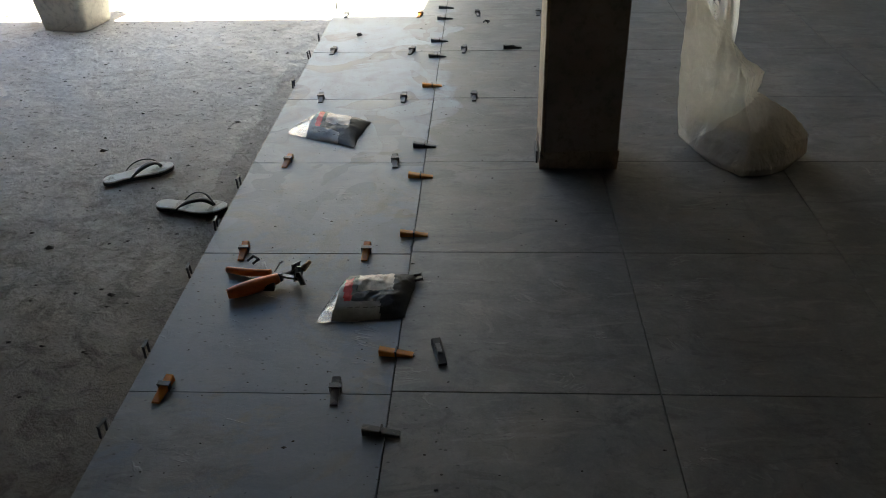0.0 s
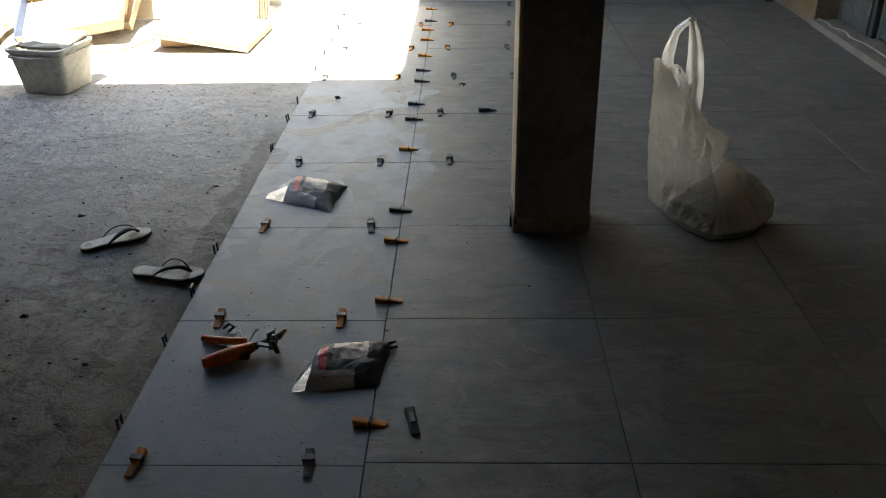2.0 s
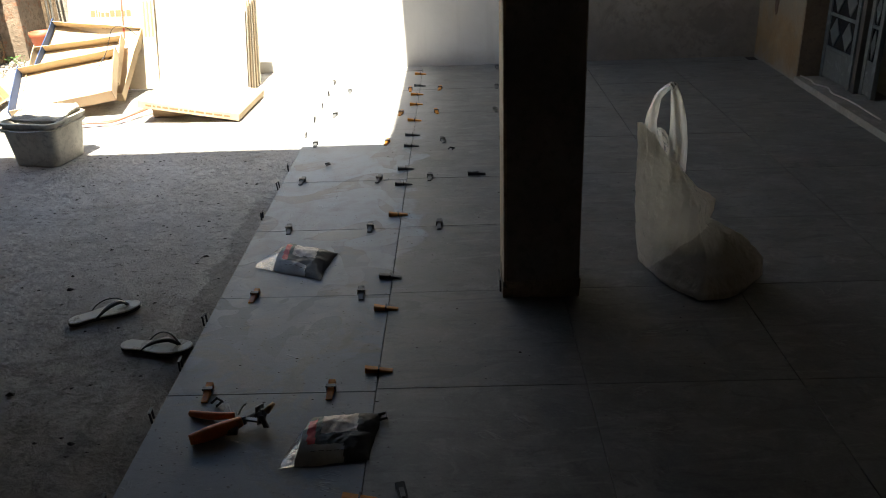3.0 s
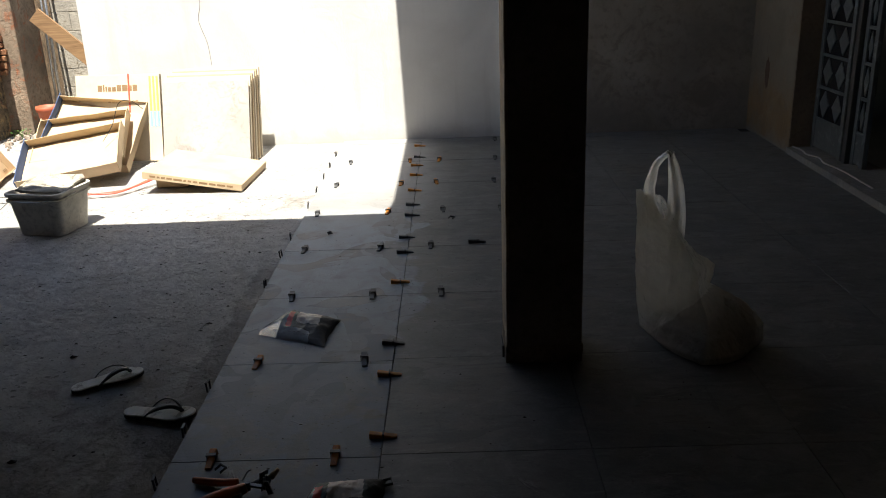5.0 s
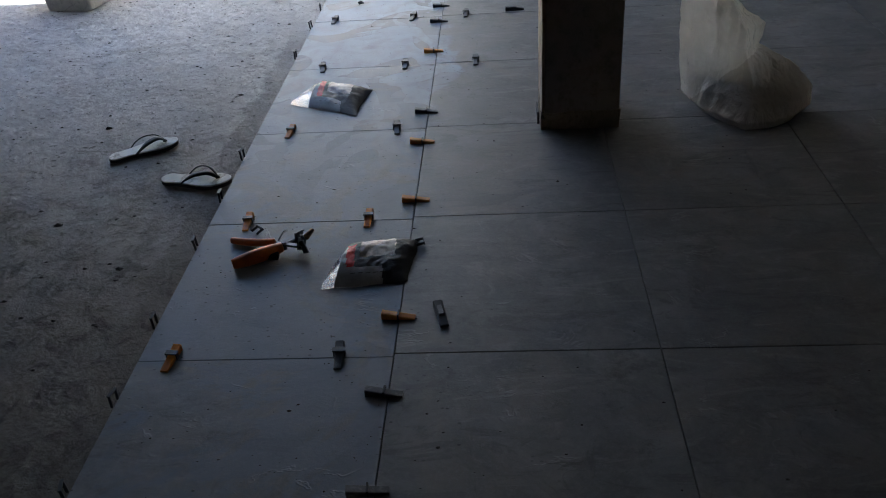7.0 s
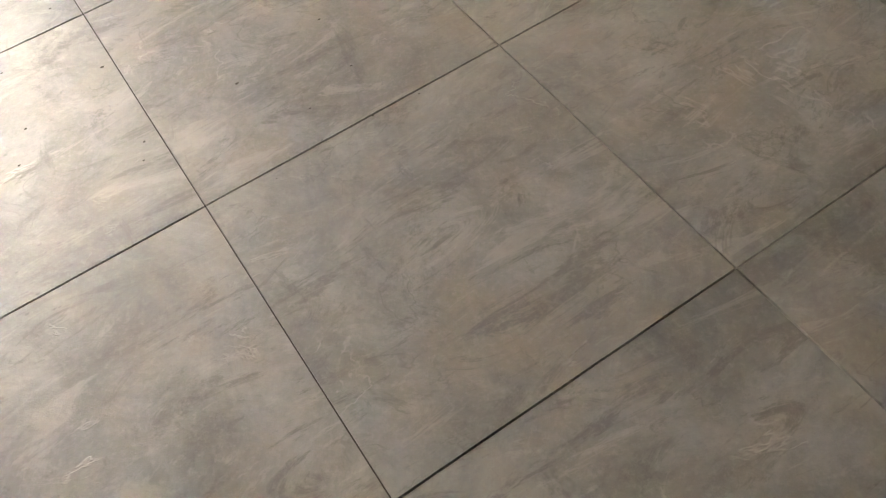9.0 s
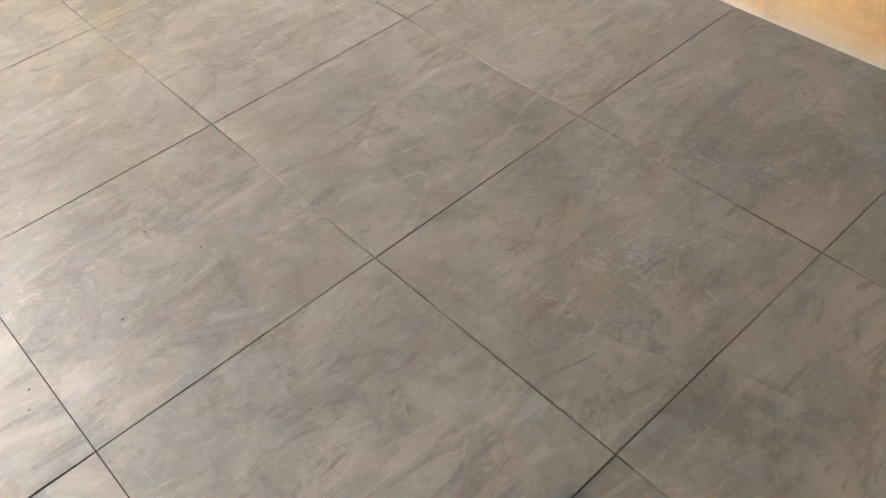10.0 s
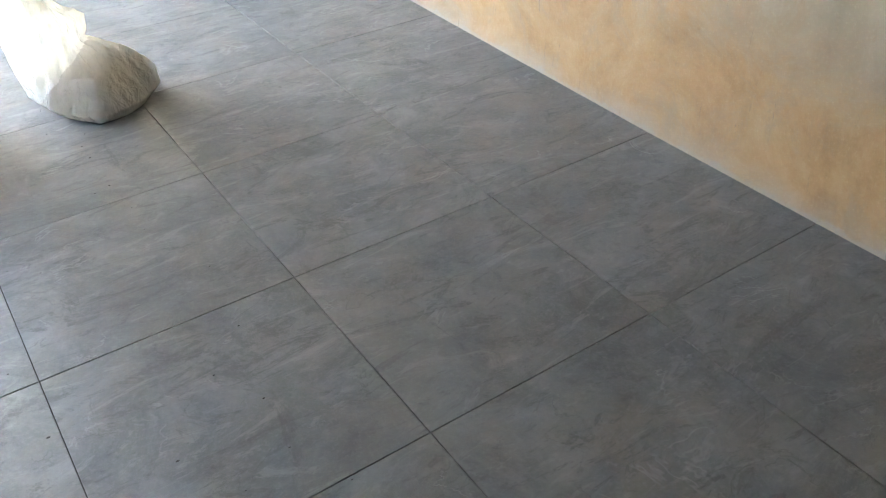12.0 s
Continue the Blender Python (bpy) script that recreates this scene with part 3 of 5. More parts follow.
def smooth_path(ctrl, n=8):
    """Points of a Catmull-Rom curve through the control points."""
    c = [Vector(p) for p in ctrl]
    c = [c[0]] + c + [c[-1]]
    out = []
    for i in range(1, len(c) - 2):
        for k in range(n):
            t = k / n
            p0, p1, p2, p3 = c[i - 1], c[i], c[i + 1], c[i + 2]
            out.append(0.5 * ((2 * p1) + (p2 - p0) * t + (2 * p0 - 5 * p1 + 4 * p2 - p3) * t * t + (3 * p1 - p0 - 3 * p2 + p3) * t ** 3))
    out.append(c[-2])
    return out


def rings_mesh(rings, bm=None, cap_bottom=True, cap_top=False):
    bm = bm or bmesh.new()
    vr = [[bm.verts.new(p) for p in r] for r in rings]
    n = len(vr[0])
    for a, b in zip(vr, vr[1:]):
        for k in range(n):
            bm.faces.new((a[k], a[(k + 1) % n], b[(k + 1) % n], b[k]))
    if cap_bottom:
        bm.faces.new(list(reversed(vr[0])))
    if cap_top:
        bm.faces.new(vr[-1])
    return bm


def basis(origin, xdir, ydir):
    """A pose with its x along xdir and its y as near ydir as can be."""
    x = Vector(xdir).normalized()
    z = x.cross(Vector(ydir)).normalized()
    y = z.cross(x)
    m = Matrix((x, y, z)).transposed().to_4x4()
    m.translation = Vector(origin)
    return m

# ---- large structure ----
S = 0.74
WALL_Y = 6.10
LEFT_SHIFT = -0.014  # the newest row sits a little back from its neighbours


def right_x(y):
    return 2.962 + 0.016 * max(y, 0.0)


ground = tagged(link_mesh("ground", boxm(-60, 60, -60, 60, -0.5, -0.09), M_SOIL), "dry brown soil of the open yard", "ground", kind="structure")


def concrete_slab():
    bm = bmesh.new()
    x0, x1, y0, y1 = -4.7, -0.7425, -4.4, 7.0
    nx, ny = 120, 300
    grid = []
    for j in range(ny + 1):
        row = []
        for i in range(nx + 1):
            x = x0 + (x1 - x0) * i / nx
            y = y0 + (y1 - y0) * j / ny
            p = Vector((x * 1.3, y * 1.3, 0.0))
            z = -0.017 + 0.006 * noise.noise(p) + 0.003 * noise.noise(p * 5) + 0.0018 * noise.noise(p * 14)
            row.append(bm.verts.new((x, y, min(z, -0.009))))
        grid.append(row)
    for j in range(ny):
        for i in range(nx):
            bm.faces.new((grid[j][i], grid[j][i + 1], grid[j + 1][i + 1], grid[j + 1][i]))
    return bm


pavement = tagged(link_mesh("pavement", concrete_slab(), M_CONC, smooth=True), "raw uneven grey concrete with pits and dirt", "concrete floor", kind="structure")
floor = tagged(link_mesh("floor", boxm(-0.742, 3.36, -4.4, WALL_Y, -0.08, -0.0102), M_BED), "grey slate-look porcelain tiles on dark mortar", "tiled floor", kind="structure")

wall_north = tagged(link_mesh("wall_north", boxm(-3.075, 0.80, WALL_Y, WALL_Y + 0.16, -0.1, 2.5, 0.006), M_PLAST), "grey cement-plastered wall with stains near its foot", "wall", kind="structure")
wall_north_2 = tagged(link_mesh("wall_north_2", boxm(0.80, 3.5, WALL_Y, WALL_Y + 0.16, -0.1, 3.5), M_OLDPL), "older brown-unseen plastered wall added to close the covered part in deep shade", "wall", kind="structure")
# unseen infill, added to close the wall up to the raised roof
tagged(link_mesh("wall_north_3", boxm(-0.26, 0.797, WALL_Y + 0.001, WALL_Y + 0.159, 2.502, 3.5), M_PLAST), "unseen plaster infill added under the raised roof", "wall", kind="structure")
trim = tagged(link_mesh("trim", boxm(0.742, 0.86, WALL_Y - 0.045, WALL_Y - 0.001, -0.008, 2.72, 0.006), M_WHITE), "white painted pilaster strip on the plastered wall", "pilaster", kind="structure")

DOOR0, DOOR1 = 2.95, 5.03
wall_east = tagged(link_mesh("wall_east", prism([(right_x(-4.4), -4.4), (right_x(-4.4) + 0.22, -4.4), (right_x(0) + 0.22, 0), (right_x(DOOR0) + 0.22, DOOR0), (right_x(DOOR0), DOOR0), (right_x(0), 0)], -0.1, 3.5), M_OCHRE), "faded ochre painted wall with worn beige upper part", "wall", kind="structure")
far_piece = part("wall_section", prism([(right_x(DOOR1), DOOR1), (right_x(DOOR1) + 0.22, DOOR1), (right_x(WALL_Y) + 0.22, WALL_Y - 0.002), (right_x(WALL_Y), WALL_Y - 0.002)], -0.1, 3.5), M_OCHRE, wall_east)
lintel = part("lintel", prism([(right_x(DOOR0), DOOR0), (right_x(DOOR0) + 0.22, DOOR0), (right_x(DOOR1) + 0.22, DOOR1), (right_x(DOOR1), DOOR1)], 2.2, 3.5), M_OCHRE, wall_east)


def scar(cx, cy, cz, w, h, seed):
    """An irregular bare patch on the east wall, 3 mm proud, rough."""
    rnd = random.Random(seed)
    bm = bmesh.new()
    n = 26
    ring, inner = [], []
    for k in range(n):
        a = 2 * math.pi * k / n
        r = 1 + rnd.uniform(-0.18, 0.18)
        ring.append(bm.verts.new((cx - 0.001, cy + w * r * math.cos(a), cz + h * r * math.sin(a))))
        inner.append(bm.verts.new((cx - 0.006, cy + w * 0.75 * r * math.cos(a), cz + h * 0.8 * r * math.sin(a))))
    mid = bm.verts.new((cx - 0.004, cy, cz))
    for k in range(n):
        bm.faces.new((ring[k], ring[(k + 1) % n], inner[(k + 1) % n], inner[k]))
        bm.faces.new((inner[k], inner[(k + 1) % n], mid))
    return bm


part("bare_patch", scar(right_x(5.66), 5.66, 0.57, 0.05, 0.13, 3), plain("bare brown brick", (0.12, 0.07, 0.045), 0.95, 0.4, 30), wall_east, "bare brown patch in the paint")

# door sill, reveal and door
sill = tagged(link_mesh("door_sill", prism([(right_x(DOOR0) - 0.012, DOOR0), (right_x(DOOR0) + 0.4, DOOR0), (right_x(DOOR1) + 0.4, DOOR1), (right_x(DOOR1) - 0.012, DOOR1)], -0.01, 0.05), M_SILL), "pale worn stone step under the metal door", "door sill", kind="structure")
reveal = tagged(link_mesh("door_reveal", boxm(right_x(DOOR1) + 0.002, right_x(DOOR1) + 0.219, DOOR1 - 0.014, DOOR1 - 0.001, 0.051, 2.199), M_REVEAL), "brown painted side of the door opening", "door reveal", kind="structure")


def door_leaf(name, y0, y1, x, label):
    d = tagged(link_mesh(name, boxm(x + 0.012, x + 0.018, y0 + 0.03, y1 - 0.03, 0.30, 2.08), M_GLASS), label, "door", kind="structure")
    for a, b in ((y0, y0 + 0.05), (y1 - 0.05, y1)):
        part("stile", boxm(x, x + 0.035, a, b, 0.056, 2.12, 0.003), M_DOOR, d)
    part("lower_panel", boxm(x + 0.004, x + 0.03, y0 + 0.051, y1 - 0.051, 0.07, 0.285, 0.002), M_DOOR, d)
    zs = [0.298 + 0.252 * k for k in range(8)]
    for z in zs:
        part("rail", boxm(x + 0.002, x + 0.033, y0 + 0.051, y1 - 0.051, z - 0.012, z + 0.012, 0.002), M_DOOR, d)
    wid = (y1 - y0 - 0.1)
    cols = 2 if wid > 0.3 else 1
    for z0 in zs[:-1]:
        for c in range(cols):
            cy = y0 + 0.05 + wid * (c + 0.5) / cols
            hw, hh = wid / cols * 0.36, 0.105
            bm = bmesh.new()
            pts = [(cy - hw, z0 + 0.126), (cy, z0 + 0.126 - hh), (cy + hw, z0 + 0.126), (cy, z0 + 0.126 + hh)]
            f0 = [bm.verts.new((x + 0.004, a, b)) for a, b in pts]
            f1 = [bm.verts.new((x + 0.0115, a, b)) for a, b in pts]
            bm.faces.new(f0)
            bm.faces.new(list(reversed(f1)))
            for k in range(4):
                bm.faces.new((f0[k], f1[k], f1[(k + 1) % 4], f0[(k + 1) % 4]))
            part("diamond", bm, M_DOOR, d)
    return d


DX = 3.215
door_leaf("door_1", 4.47, 5.01, DX, "grey metal door leaf with diamond grille over dark glass")
door_leaf("door_2", 4.2, 4.40, DX + 0.045, "grey metal door leaf set behind the other, half open")
tagged(link_mesh("door_frame", boxm(DX + 0.01, DX + 0.07, 4.405, 4.465, 0.051, 2.2, 0.003), M_DOORF), "dark upright of the metal door frame", "door frame", kind="structure")
room = bmesh.new()
add_box(room, 5.2, 5.3, 1.5, 7.0, -0.1, 2.9)
add_box(room, 3.3, 5.2, 1.4, 1.5, -0.1, 2.9)
add_box(room, 3.45, 5.2, 6.28, 6.4, -0.1, 2.9)
add_box(room, 3.41, 5.2, 1.5, 6.28, -0.1, 0.02)
add_box(room, 3.2, 5.3, 1.4, 6.4, 2.9, 3.0)
tagged(link_mesh("wall_room", room, M_PLAST), "plain plastered walls of the dark room behind the door", "wall", kind="structure")

# covered part: roof slabs, rear and side walls behind the camera
ROOF_TOP = 2.62
ROOF_Y = 3.665 - 0.38 * ROOF_TOP
ROOF_X = -0.145 - 0.03 * 3.62
# out of view; kept low and dark to cut light on the near floor
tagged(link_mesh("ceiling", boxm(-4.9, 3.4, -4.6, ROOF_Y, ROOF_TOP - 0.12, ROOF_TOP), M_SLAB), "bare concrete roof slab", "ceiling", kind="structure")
# out of view; raised and pale to bring more light to the right side
tagged(link_mesh("ceiling_side", boxm(ROOF_X, 3.4, ROOF_Y, WALL_Y + 0.16, 3.5, 3.62), M_PLAST), "bare concrete roof slab", "ceiling", kind="structure")
# unseen beam, added to keep sky light off the near floor
tagged(link_mesh("beam", boxm(-4.7, ROOF_X - 0.002, ROOF_Y - 0.2, ROOF_Y - 0.001, 1.86, ROOF_TOP - 0.121), M_SLAB), "unseen beam added under the roof edge to hold back sky light", "beam", kind="structure")
# unseen filler, added where the side roof was raised
tagged(link_mesh("beam_upper", boxm(ROOF_X, 3.4, ROOF_Y - 0.2, ROOF_Y - 0.001, ROOF_TOP + 0.001, 3.618), M_PLAST), "unseen upstand added to close the gap between roof levels", "beam", kind="structure")
# added walls out of view; the west one is lengthened to block sky light
tagged(link_mesh("wall_south", boxm(-4.9, 3.2, -4.6, -4.4, -0.1, ROOF_TOP - 0.12), M_OLDPL), "unseen plastered wall added to close the covered part", "wall", kind="structure")
tagged(link_mesh("wall_west", boxm(-4.9, -4.7, -4.4, 3.3, -0.1, ROOF_TOP - 0.12), M_OLDPL), "unseen plastered wall added to close the covered part", "wall", kind="structure")


def column():
    x0, x1, y0, y1 = 0.487, 0.803, 1.413, 1.70
    c = tagged(link_mesh("column", boxm(x0 + 0.012, x1, y0, y1, 0.0, ROOF_TOP - 0.12, 0.006), M_COL), "dark brown square column with a mortar collar", "column", kind="structure")
    # column side towards the yard; the light on it is painted as paler tan
    part("edge_board", boxm(x0, x0 + 0.0115, y0 + 0.004, y1, 0.07, ROOF_TOP - 0.13, 0.002), M_COLEDGE, c, "tan column edge, yard light put into its colour")
    part("edge_board", boxm(x0 + 0.002, x0 + 0.013, y0 - 0.004, y0 + 0.0035, 0.34, ROOF_TOP - 0.13, 0.0015), M_COLEDGE, c, "tan column edge, yard light put into its colour")
    bm = boxm(x0 - 0.003, x1 + 0.002, y0 - 0.004, y1 + 0.006, 0.0, 0.075)
    bmesh.ops.subdivide_edges(bm, edges=bm.edges[:], cuts=7, use_grid_fill=True)
    for v in bm.verts:
        k = noise.noise(v.co * 18)
        v.co += Vector((0.004 * k, 0.005 * noise.noise(v.co * 23 + Vector((3, 1, 2))), 0.012 * k * (v.co.z > 0.07)))
    part("collar", bm, M_SKIRT, c, "rough brown mortar collar")
    part("splinter", boxm(x0 - 0.016, x0 - 0.009, y0 + 0.05, y0 + 0.16, 0.0, 0.055, 0.002), M_BLACK, c, "black plastic strip against the foot")


column()

# ---- old yard walls ----


def rough_wall(name, x0, x1, y0, y1, z1, material, label, cuts=(6, 40, 14), amp=0.012, topamp=0.05):
    bm = bmesh.new()
    nx, ny, nz = cuts
    add_box(bm, x0, x1, y0, y1, -0.1, z1)
    bmesh.ops.subdivide_edges(bm, edges=[e for e in bm.edges if abs(e.verts[0].co.y - e.verts[1].co.y) > 0.01], cuts=ny, use_grid_fill=True)
    bmesh.ops.subdivide_edges(bm, edges=[e for e in bm.edges if abs(e.verts[0].co.z - e.verts[1].co.z) > 0.01 and abs(e.verts[0].co.y - e.verts[1].co.y) < 0.001], cuts=nz, use_grid_fill=True)
    for v in bm.verts:
        p = v.co * 3.0
        v.co.x += amp * noise.noise(p * 2) + amp * 0.6 * noise.noise(p * 6)
        if v.co.z > z1 - 0.01:
            v.co.z += topamp * noise.noise(p + Vector((5, 5, 5)))
    return tagged(link_mesh(name, bm, material), label, "wall", kind="structure")


wall_yard = rough_wall("wall_yard", -4.62, -4.37, 1.0, 7.02, 1.30, M_OLD, "low blackened old plaster wall with bare brick patches")
# pale coping along the top of the low wall
bm = bmesh.new()
rnd = random.Random(5)
y = 1.05
while y < 6.9:
    ln = rnd.uniform(0.22, 0.4)
    add_box(bm, -4.66, -4.34 + rnd.uniform(-0.02, 0.03), y, y + ln - 0.012, 1.315 + rnd.uniform(-0.01, 0.012), 1.345 + rnd.uniform(-0.008, 0.012), 0.004)
    y += ln
part("coping", bm, M_COPE, wall_yard, "broken brown tile coping")
# pale mortar splash hanging over the top edge
bm = bmesh.new()
n = 18
top, rows = [], []
for j in range(9):
    rows.append([])
    for i in range(n + 1):
        u = i / n
        fall = 0.17 * (1 - abs(2 * u - 1) ** 1.8) * (0.75 + 0.5 * noise.noise(Vector((u * 9, 2, 3))))
        t = j / 8
        rows[-1].append(bm.verts.new((-4.352 + 0.012 * math.sin(t * 3) + 0.006 * noise.noise(Vector((u * 7, t * 5, 1))), 5.78 + 0.5 * u, 1.33 - fall * t)))
for j in range(8):
    for i in range(n):
        bm.faces.new((rows[j][i], rows[j][i + 1], rows[j + 1][i + 1], rows[j + 1][i]))
bmesh.ops.solidify(bm, geom=bm.faces[:], thickness=0.012)
part("mortar_splash", bm, M_WHITE, wall_yard, "pale mortar splash running down")

pillar = tagged(link_mesh("wall_pillar", boxm(-4.5, -4.135, 7.022, 7.56, -0.1, 2.6, 0.01), M_PILLAR), "weathered grey pillar with a broken brick edge", "pillar", kind="structure")
rnd = random.Random(8)
z = 0.62
while z < 2.5:
    h = rnd.uniform(0.045, 0.07)
    w = rnd.uniform(0.07, 0.13)
    bm = boxm(-4.36 + rnd.uniform(0, 0.04), -4.25 - rnd.uniform(0.0, 0.05), 6.985 + rnd.uniform(-0.012, 0.012), 7.03, z, z + h, 0.008)
    bmesh.ops.subdivide_edges(bm, edges=bm.edges[:], cuts=1)
    for v in bm.verts:
        v.co += Vector((noise.noise(v.co * 31), noise.noise(v.co * 37), noise.noise(v.co * 41))) * 0.008
    part("brick", bm, M_BRICK, pillar)
    z += h + rnd.uniform(0.008, 0.016)

block_wall = tagged(link_mesh("wall_block", boxm(-4.0, -2.6, 7.605, 7.8, -0.1, 2.5), M_MORT), "rough unplastered concrete block wall", "wall", kind="structure")
rnd = random.Random(12)
block_me = None
for r in range(12):
    for k in range(4):
        x = -4.0 + k * 0.4 - (0.2 if r % 2 else 0.0)
        xa, xb = max(x, -4.0), min(x + 0.396, -2.6)
        if xb - xa < 0.05:
            continue
        dx = rnd.uniform(-0.005, 0.001)
        bm = boxm(xa, xb, 7.6 + dx, 7.645, r * 0.2, r * 0.2 + 0.195, 0.003)
        part("block", bm, M_BLOCK, block_wall)
# added dark wall in place of the deep shade behind the pipes
tagged(link_mesh("wall_alley", boxm(-4.6, -2.6, 8.5, 8.6, -0.1, 2.5), M_GREYPL), "dark wall standing in for the shade at the passage end", "wall", kind="structure")
tagged(link_mesh("backdrop_wall", boxm(-9.2, -9.0, -2, 14, -0.1, 2.6), M_BEIGE), "sunlit beige wall of the neighbouring yard", "backdrop", kind="structure")

# bars and rail beyond the low wall
fence = thing("metal_railing", "rusty metal railing beyond the low yard wall", "railing")
for k in range(9):
    yy = 4.6 + 0.34 * k
    part("post", tube([(-5.05, yy, 0.0), (-5.05, yy, 1.75)], 0.016, 8), M_CARDD, fence)
part("top_rail", tube([(-5.05, 4.4, 1.68), (-5.05, 7.6, 1.68)], 0.018, 8), M_CARDD, fence)
part("bottom_rail", tube([(-5.05, 4.4, 1.38), (-5.05, 7.6, 1.38)], 0.014, 8), M_CARDD, fence)

# ---- things in the yard ----


def carton_tray(label, w, h, d, m, blue="left", card=None):
    """An opened tile carton: a panel with four raised flaps; x along w, y along h, z towards the open side."""
    card = card or M_CARD
    t = thing("carton", label, "carton", "opened tile cartons", m)
    bm = boxm(0, w, 0, h, 0, 0.007, 0.002)
    bmesh.ops.subdivide_edges(bm, edges=bm.edges[:], cuts=5, use_grid_fill=True)
    for v in bm.verts:
        v.co.z += 0.006 * noise.noise(v.co * 5 + Vector((w * 9, h * 7, 0)))
    part("panel", bm, card, t)
    specs = {"bottom": (0.008, w - 0.008, 0.0, 0.006), "top": (0.008, w - 0.008, h - 0.006, h), "left": (0.0, 0.006, 0.0, h), "right": (w - 0.006, w, 0.0, h)}
    for side, (x0, x1, y0, y1) in specs.items():
        bm = boxm(x0, x1, y0, y1, 0.0075, d, 0.0015)
        bmesh.ops.subdivide_edges(bm, edges=bm.edges[:], cuts=4, use_grid_fill=True)
        for v in bm.verts:
            k = v.co.z / d
            off = 0.012 * k * noise.noise(v.co * 6 + Vector((len(side) * 3, 1, 2)))
            v.co.x += off * (side in ("left", "right"))
            v.co.y += off * (side in ("bottom", "top")) - (0.032 * k if side == "top" else 0.0)
            v.co.z += 0.008 * k * noise.noise(v.co * 9 + Vector((7, len(side), 2)))
        part("flap", bm, M_BLUE if side == blue else card, t, "blue printed side flap" if side == blue else "")
    bm = bmesh.new()
    for k in range(3):
        add_box(bm, w - 0.14 + 0.03 * k, w - 0.12 + 0.03 * k, 0.03, 0.055, 0.0135, 0.0145)
    part("print", bm, M_PRINT, t, "small brown printed marks")
    return t


def closed_carton(label, w, h, d, m, card=None, marks=True):
    t = thing("carton", label, "carton", "closed tile cartons", m)
    part("box", boxm(0, w, 0, h, 0, d, 0.004), card or M_CARD, t)
    if marks:
        bm = bmesh.new()
        x = 0.06
        r = random.Random(int(w * 1000 + d * 100))
        while x < w - 0.1:
            l = r.uniform(0.02, 0.07)
            add_box(bm, x, x + l, -0.0012, -0.0002, d * 0.35, d * 0.62)
            x += l + 0.012
        part("print", bm, M_PRINT, t, "row of small brown print")
    return t


W = 0.77
carton_tray("opened kraft tile carton with a blue printed side", 0.8, 0.58, 0.095, basis((-3.13, 4.57, 0.0), (0.79, 0.12, 0.11), (-0.12, 0.52, 0.25)), "left")
carton_tray("opened kraft tile carton lying behind another", 0.74, 0.58, 0.085, basis((-3.16, 4.92, 0.09), (0.79, 0.10, 0.06), (-0.10, 0.52, 0.28)), "none")
carton_tray("opened kraft tile carton with a blue edge against the stack", W, W, 0.095, basis((-3.2, 5.06, 0.09), (0.77, 0.02, -0.09), (0.05, 0.63, 0.45)), "left")
carton_tray("opened brown tile carton leaning on the old wall", W, W, 0.06, basis((-3.38, 4.52, -0.005), (-0.16, 0.75, 0.0), (-0.38, -0.1, 0.66)), "none", M_CARDD)
carton_tray("opened brown tile carton with a blue edge leaning behind", W, W, 0.06, basis((-3.72, 4.30, -0.005), (-0.10, 0.76, 0.0), (-0.50, -0.06, 0.60)), "right", M_CARDD)
carton_tray("flattened brown carton leaning on the old wall", W, 0.9, 0.04, basis((-3.95, 4.15, -0.005), (-0.06, 0.77, 0.0), (-0.38, 0, 0.8)), "none", M_CARDD)
closed_carton("flat kraft tile carton propped on packing waste", W, W, 0.055, basis((-2.09, 4.42, 0.112), (0.765, -0.03, -0.12), (0.035, 0.71, 0.0)))
# props under the propped carton
prop = thing("carton_scrap", "folded cardboard scraps under a carton", "cardboard scrap")
part("fold", boxm(-2.05, -1.8, 4.6, 5.0, -0.012, 0.055, 0.006), M_CARDD, prop)
part("fold", boxm(-2.05, -1.93, 4.62, 4.98, 0.0555, 0.084, 0.004), M_CARDD, prop)

# standing carton with printed front, and stack of tiles and cartons leaning on the wall
std = closed_carton("upright kraft tile carton with yellow and blue stripes", 0.76, 0.76, 0.05, basis((-3.04, 5.60, -0.01), (0.76, -0.04, 0), (0.02, 0.17, 0.74)), M_CARDP, False)
bm = bmesh.new()
x = 0.20
for l, hh in ((0.04, 0.055), (0.014, 0.06), (0.014, 0.045), (0.03, 0.038), (0.035, 0.038), (0.04, 0.055), (0.05, 0.055), (0.03, 0.05), (0.04, 0.055)):
    add_box(bm, x, x + l, 0.615, 0.615 + hh, 0.0502, 0.0512)
    x += l + 0.008
part("print", bm, M_PRINT, std, "row of plain brown print shapes")
bm = bmesh.new()
for k in range(8):
    add_box(bm, 0.29 + 0.035 * k, 0.315 + 0.035 * k, 0.52, 0.535, 0.0502, 0.0512)
part("print", bm, M_PRINT, std)
for k in range(3):
    part("stripe", boxm(0.665 + 0.032 * k, 0.683 + 0.032 * k, 0.44, 0.74, 0.0502, 0.0514), M_YELLOW, std, "yellow printed stripe")
    part("stripe", boxm(0.665 + 0.032 * k, 0.683 + 0.032 * k, 0.3, 0.435, 0.0502, 0.0514), M_SKYBLUE, std, "light blue printed stripe")
part("strap", boxm(0.475, 0.49, 0.0, 0.765, 0.0516, 0.053), M_RED, std, "red plastic packing strap")

tile_top = thing("floor_tile", "pale marbled floor tile leaning on cartons", "tile", m=basis((-2.18, 5.22, -0.01), (0.74, 0.0, 0.0), (0, 0.24, 0.70)))
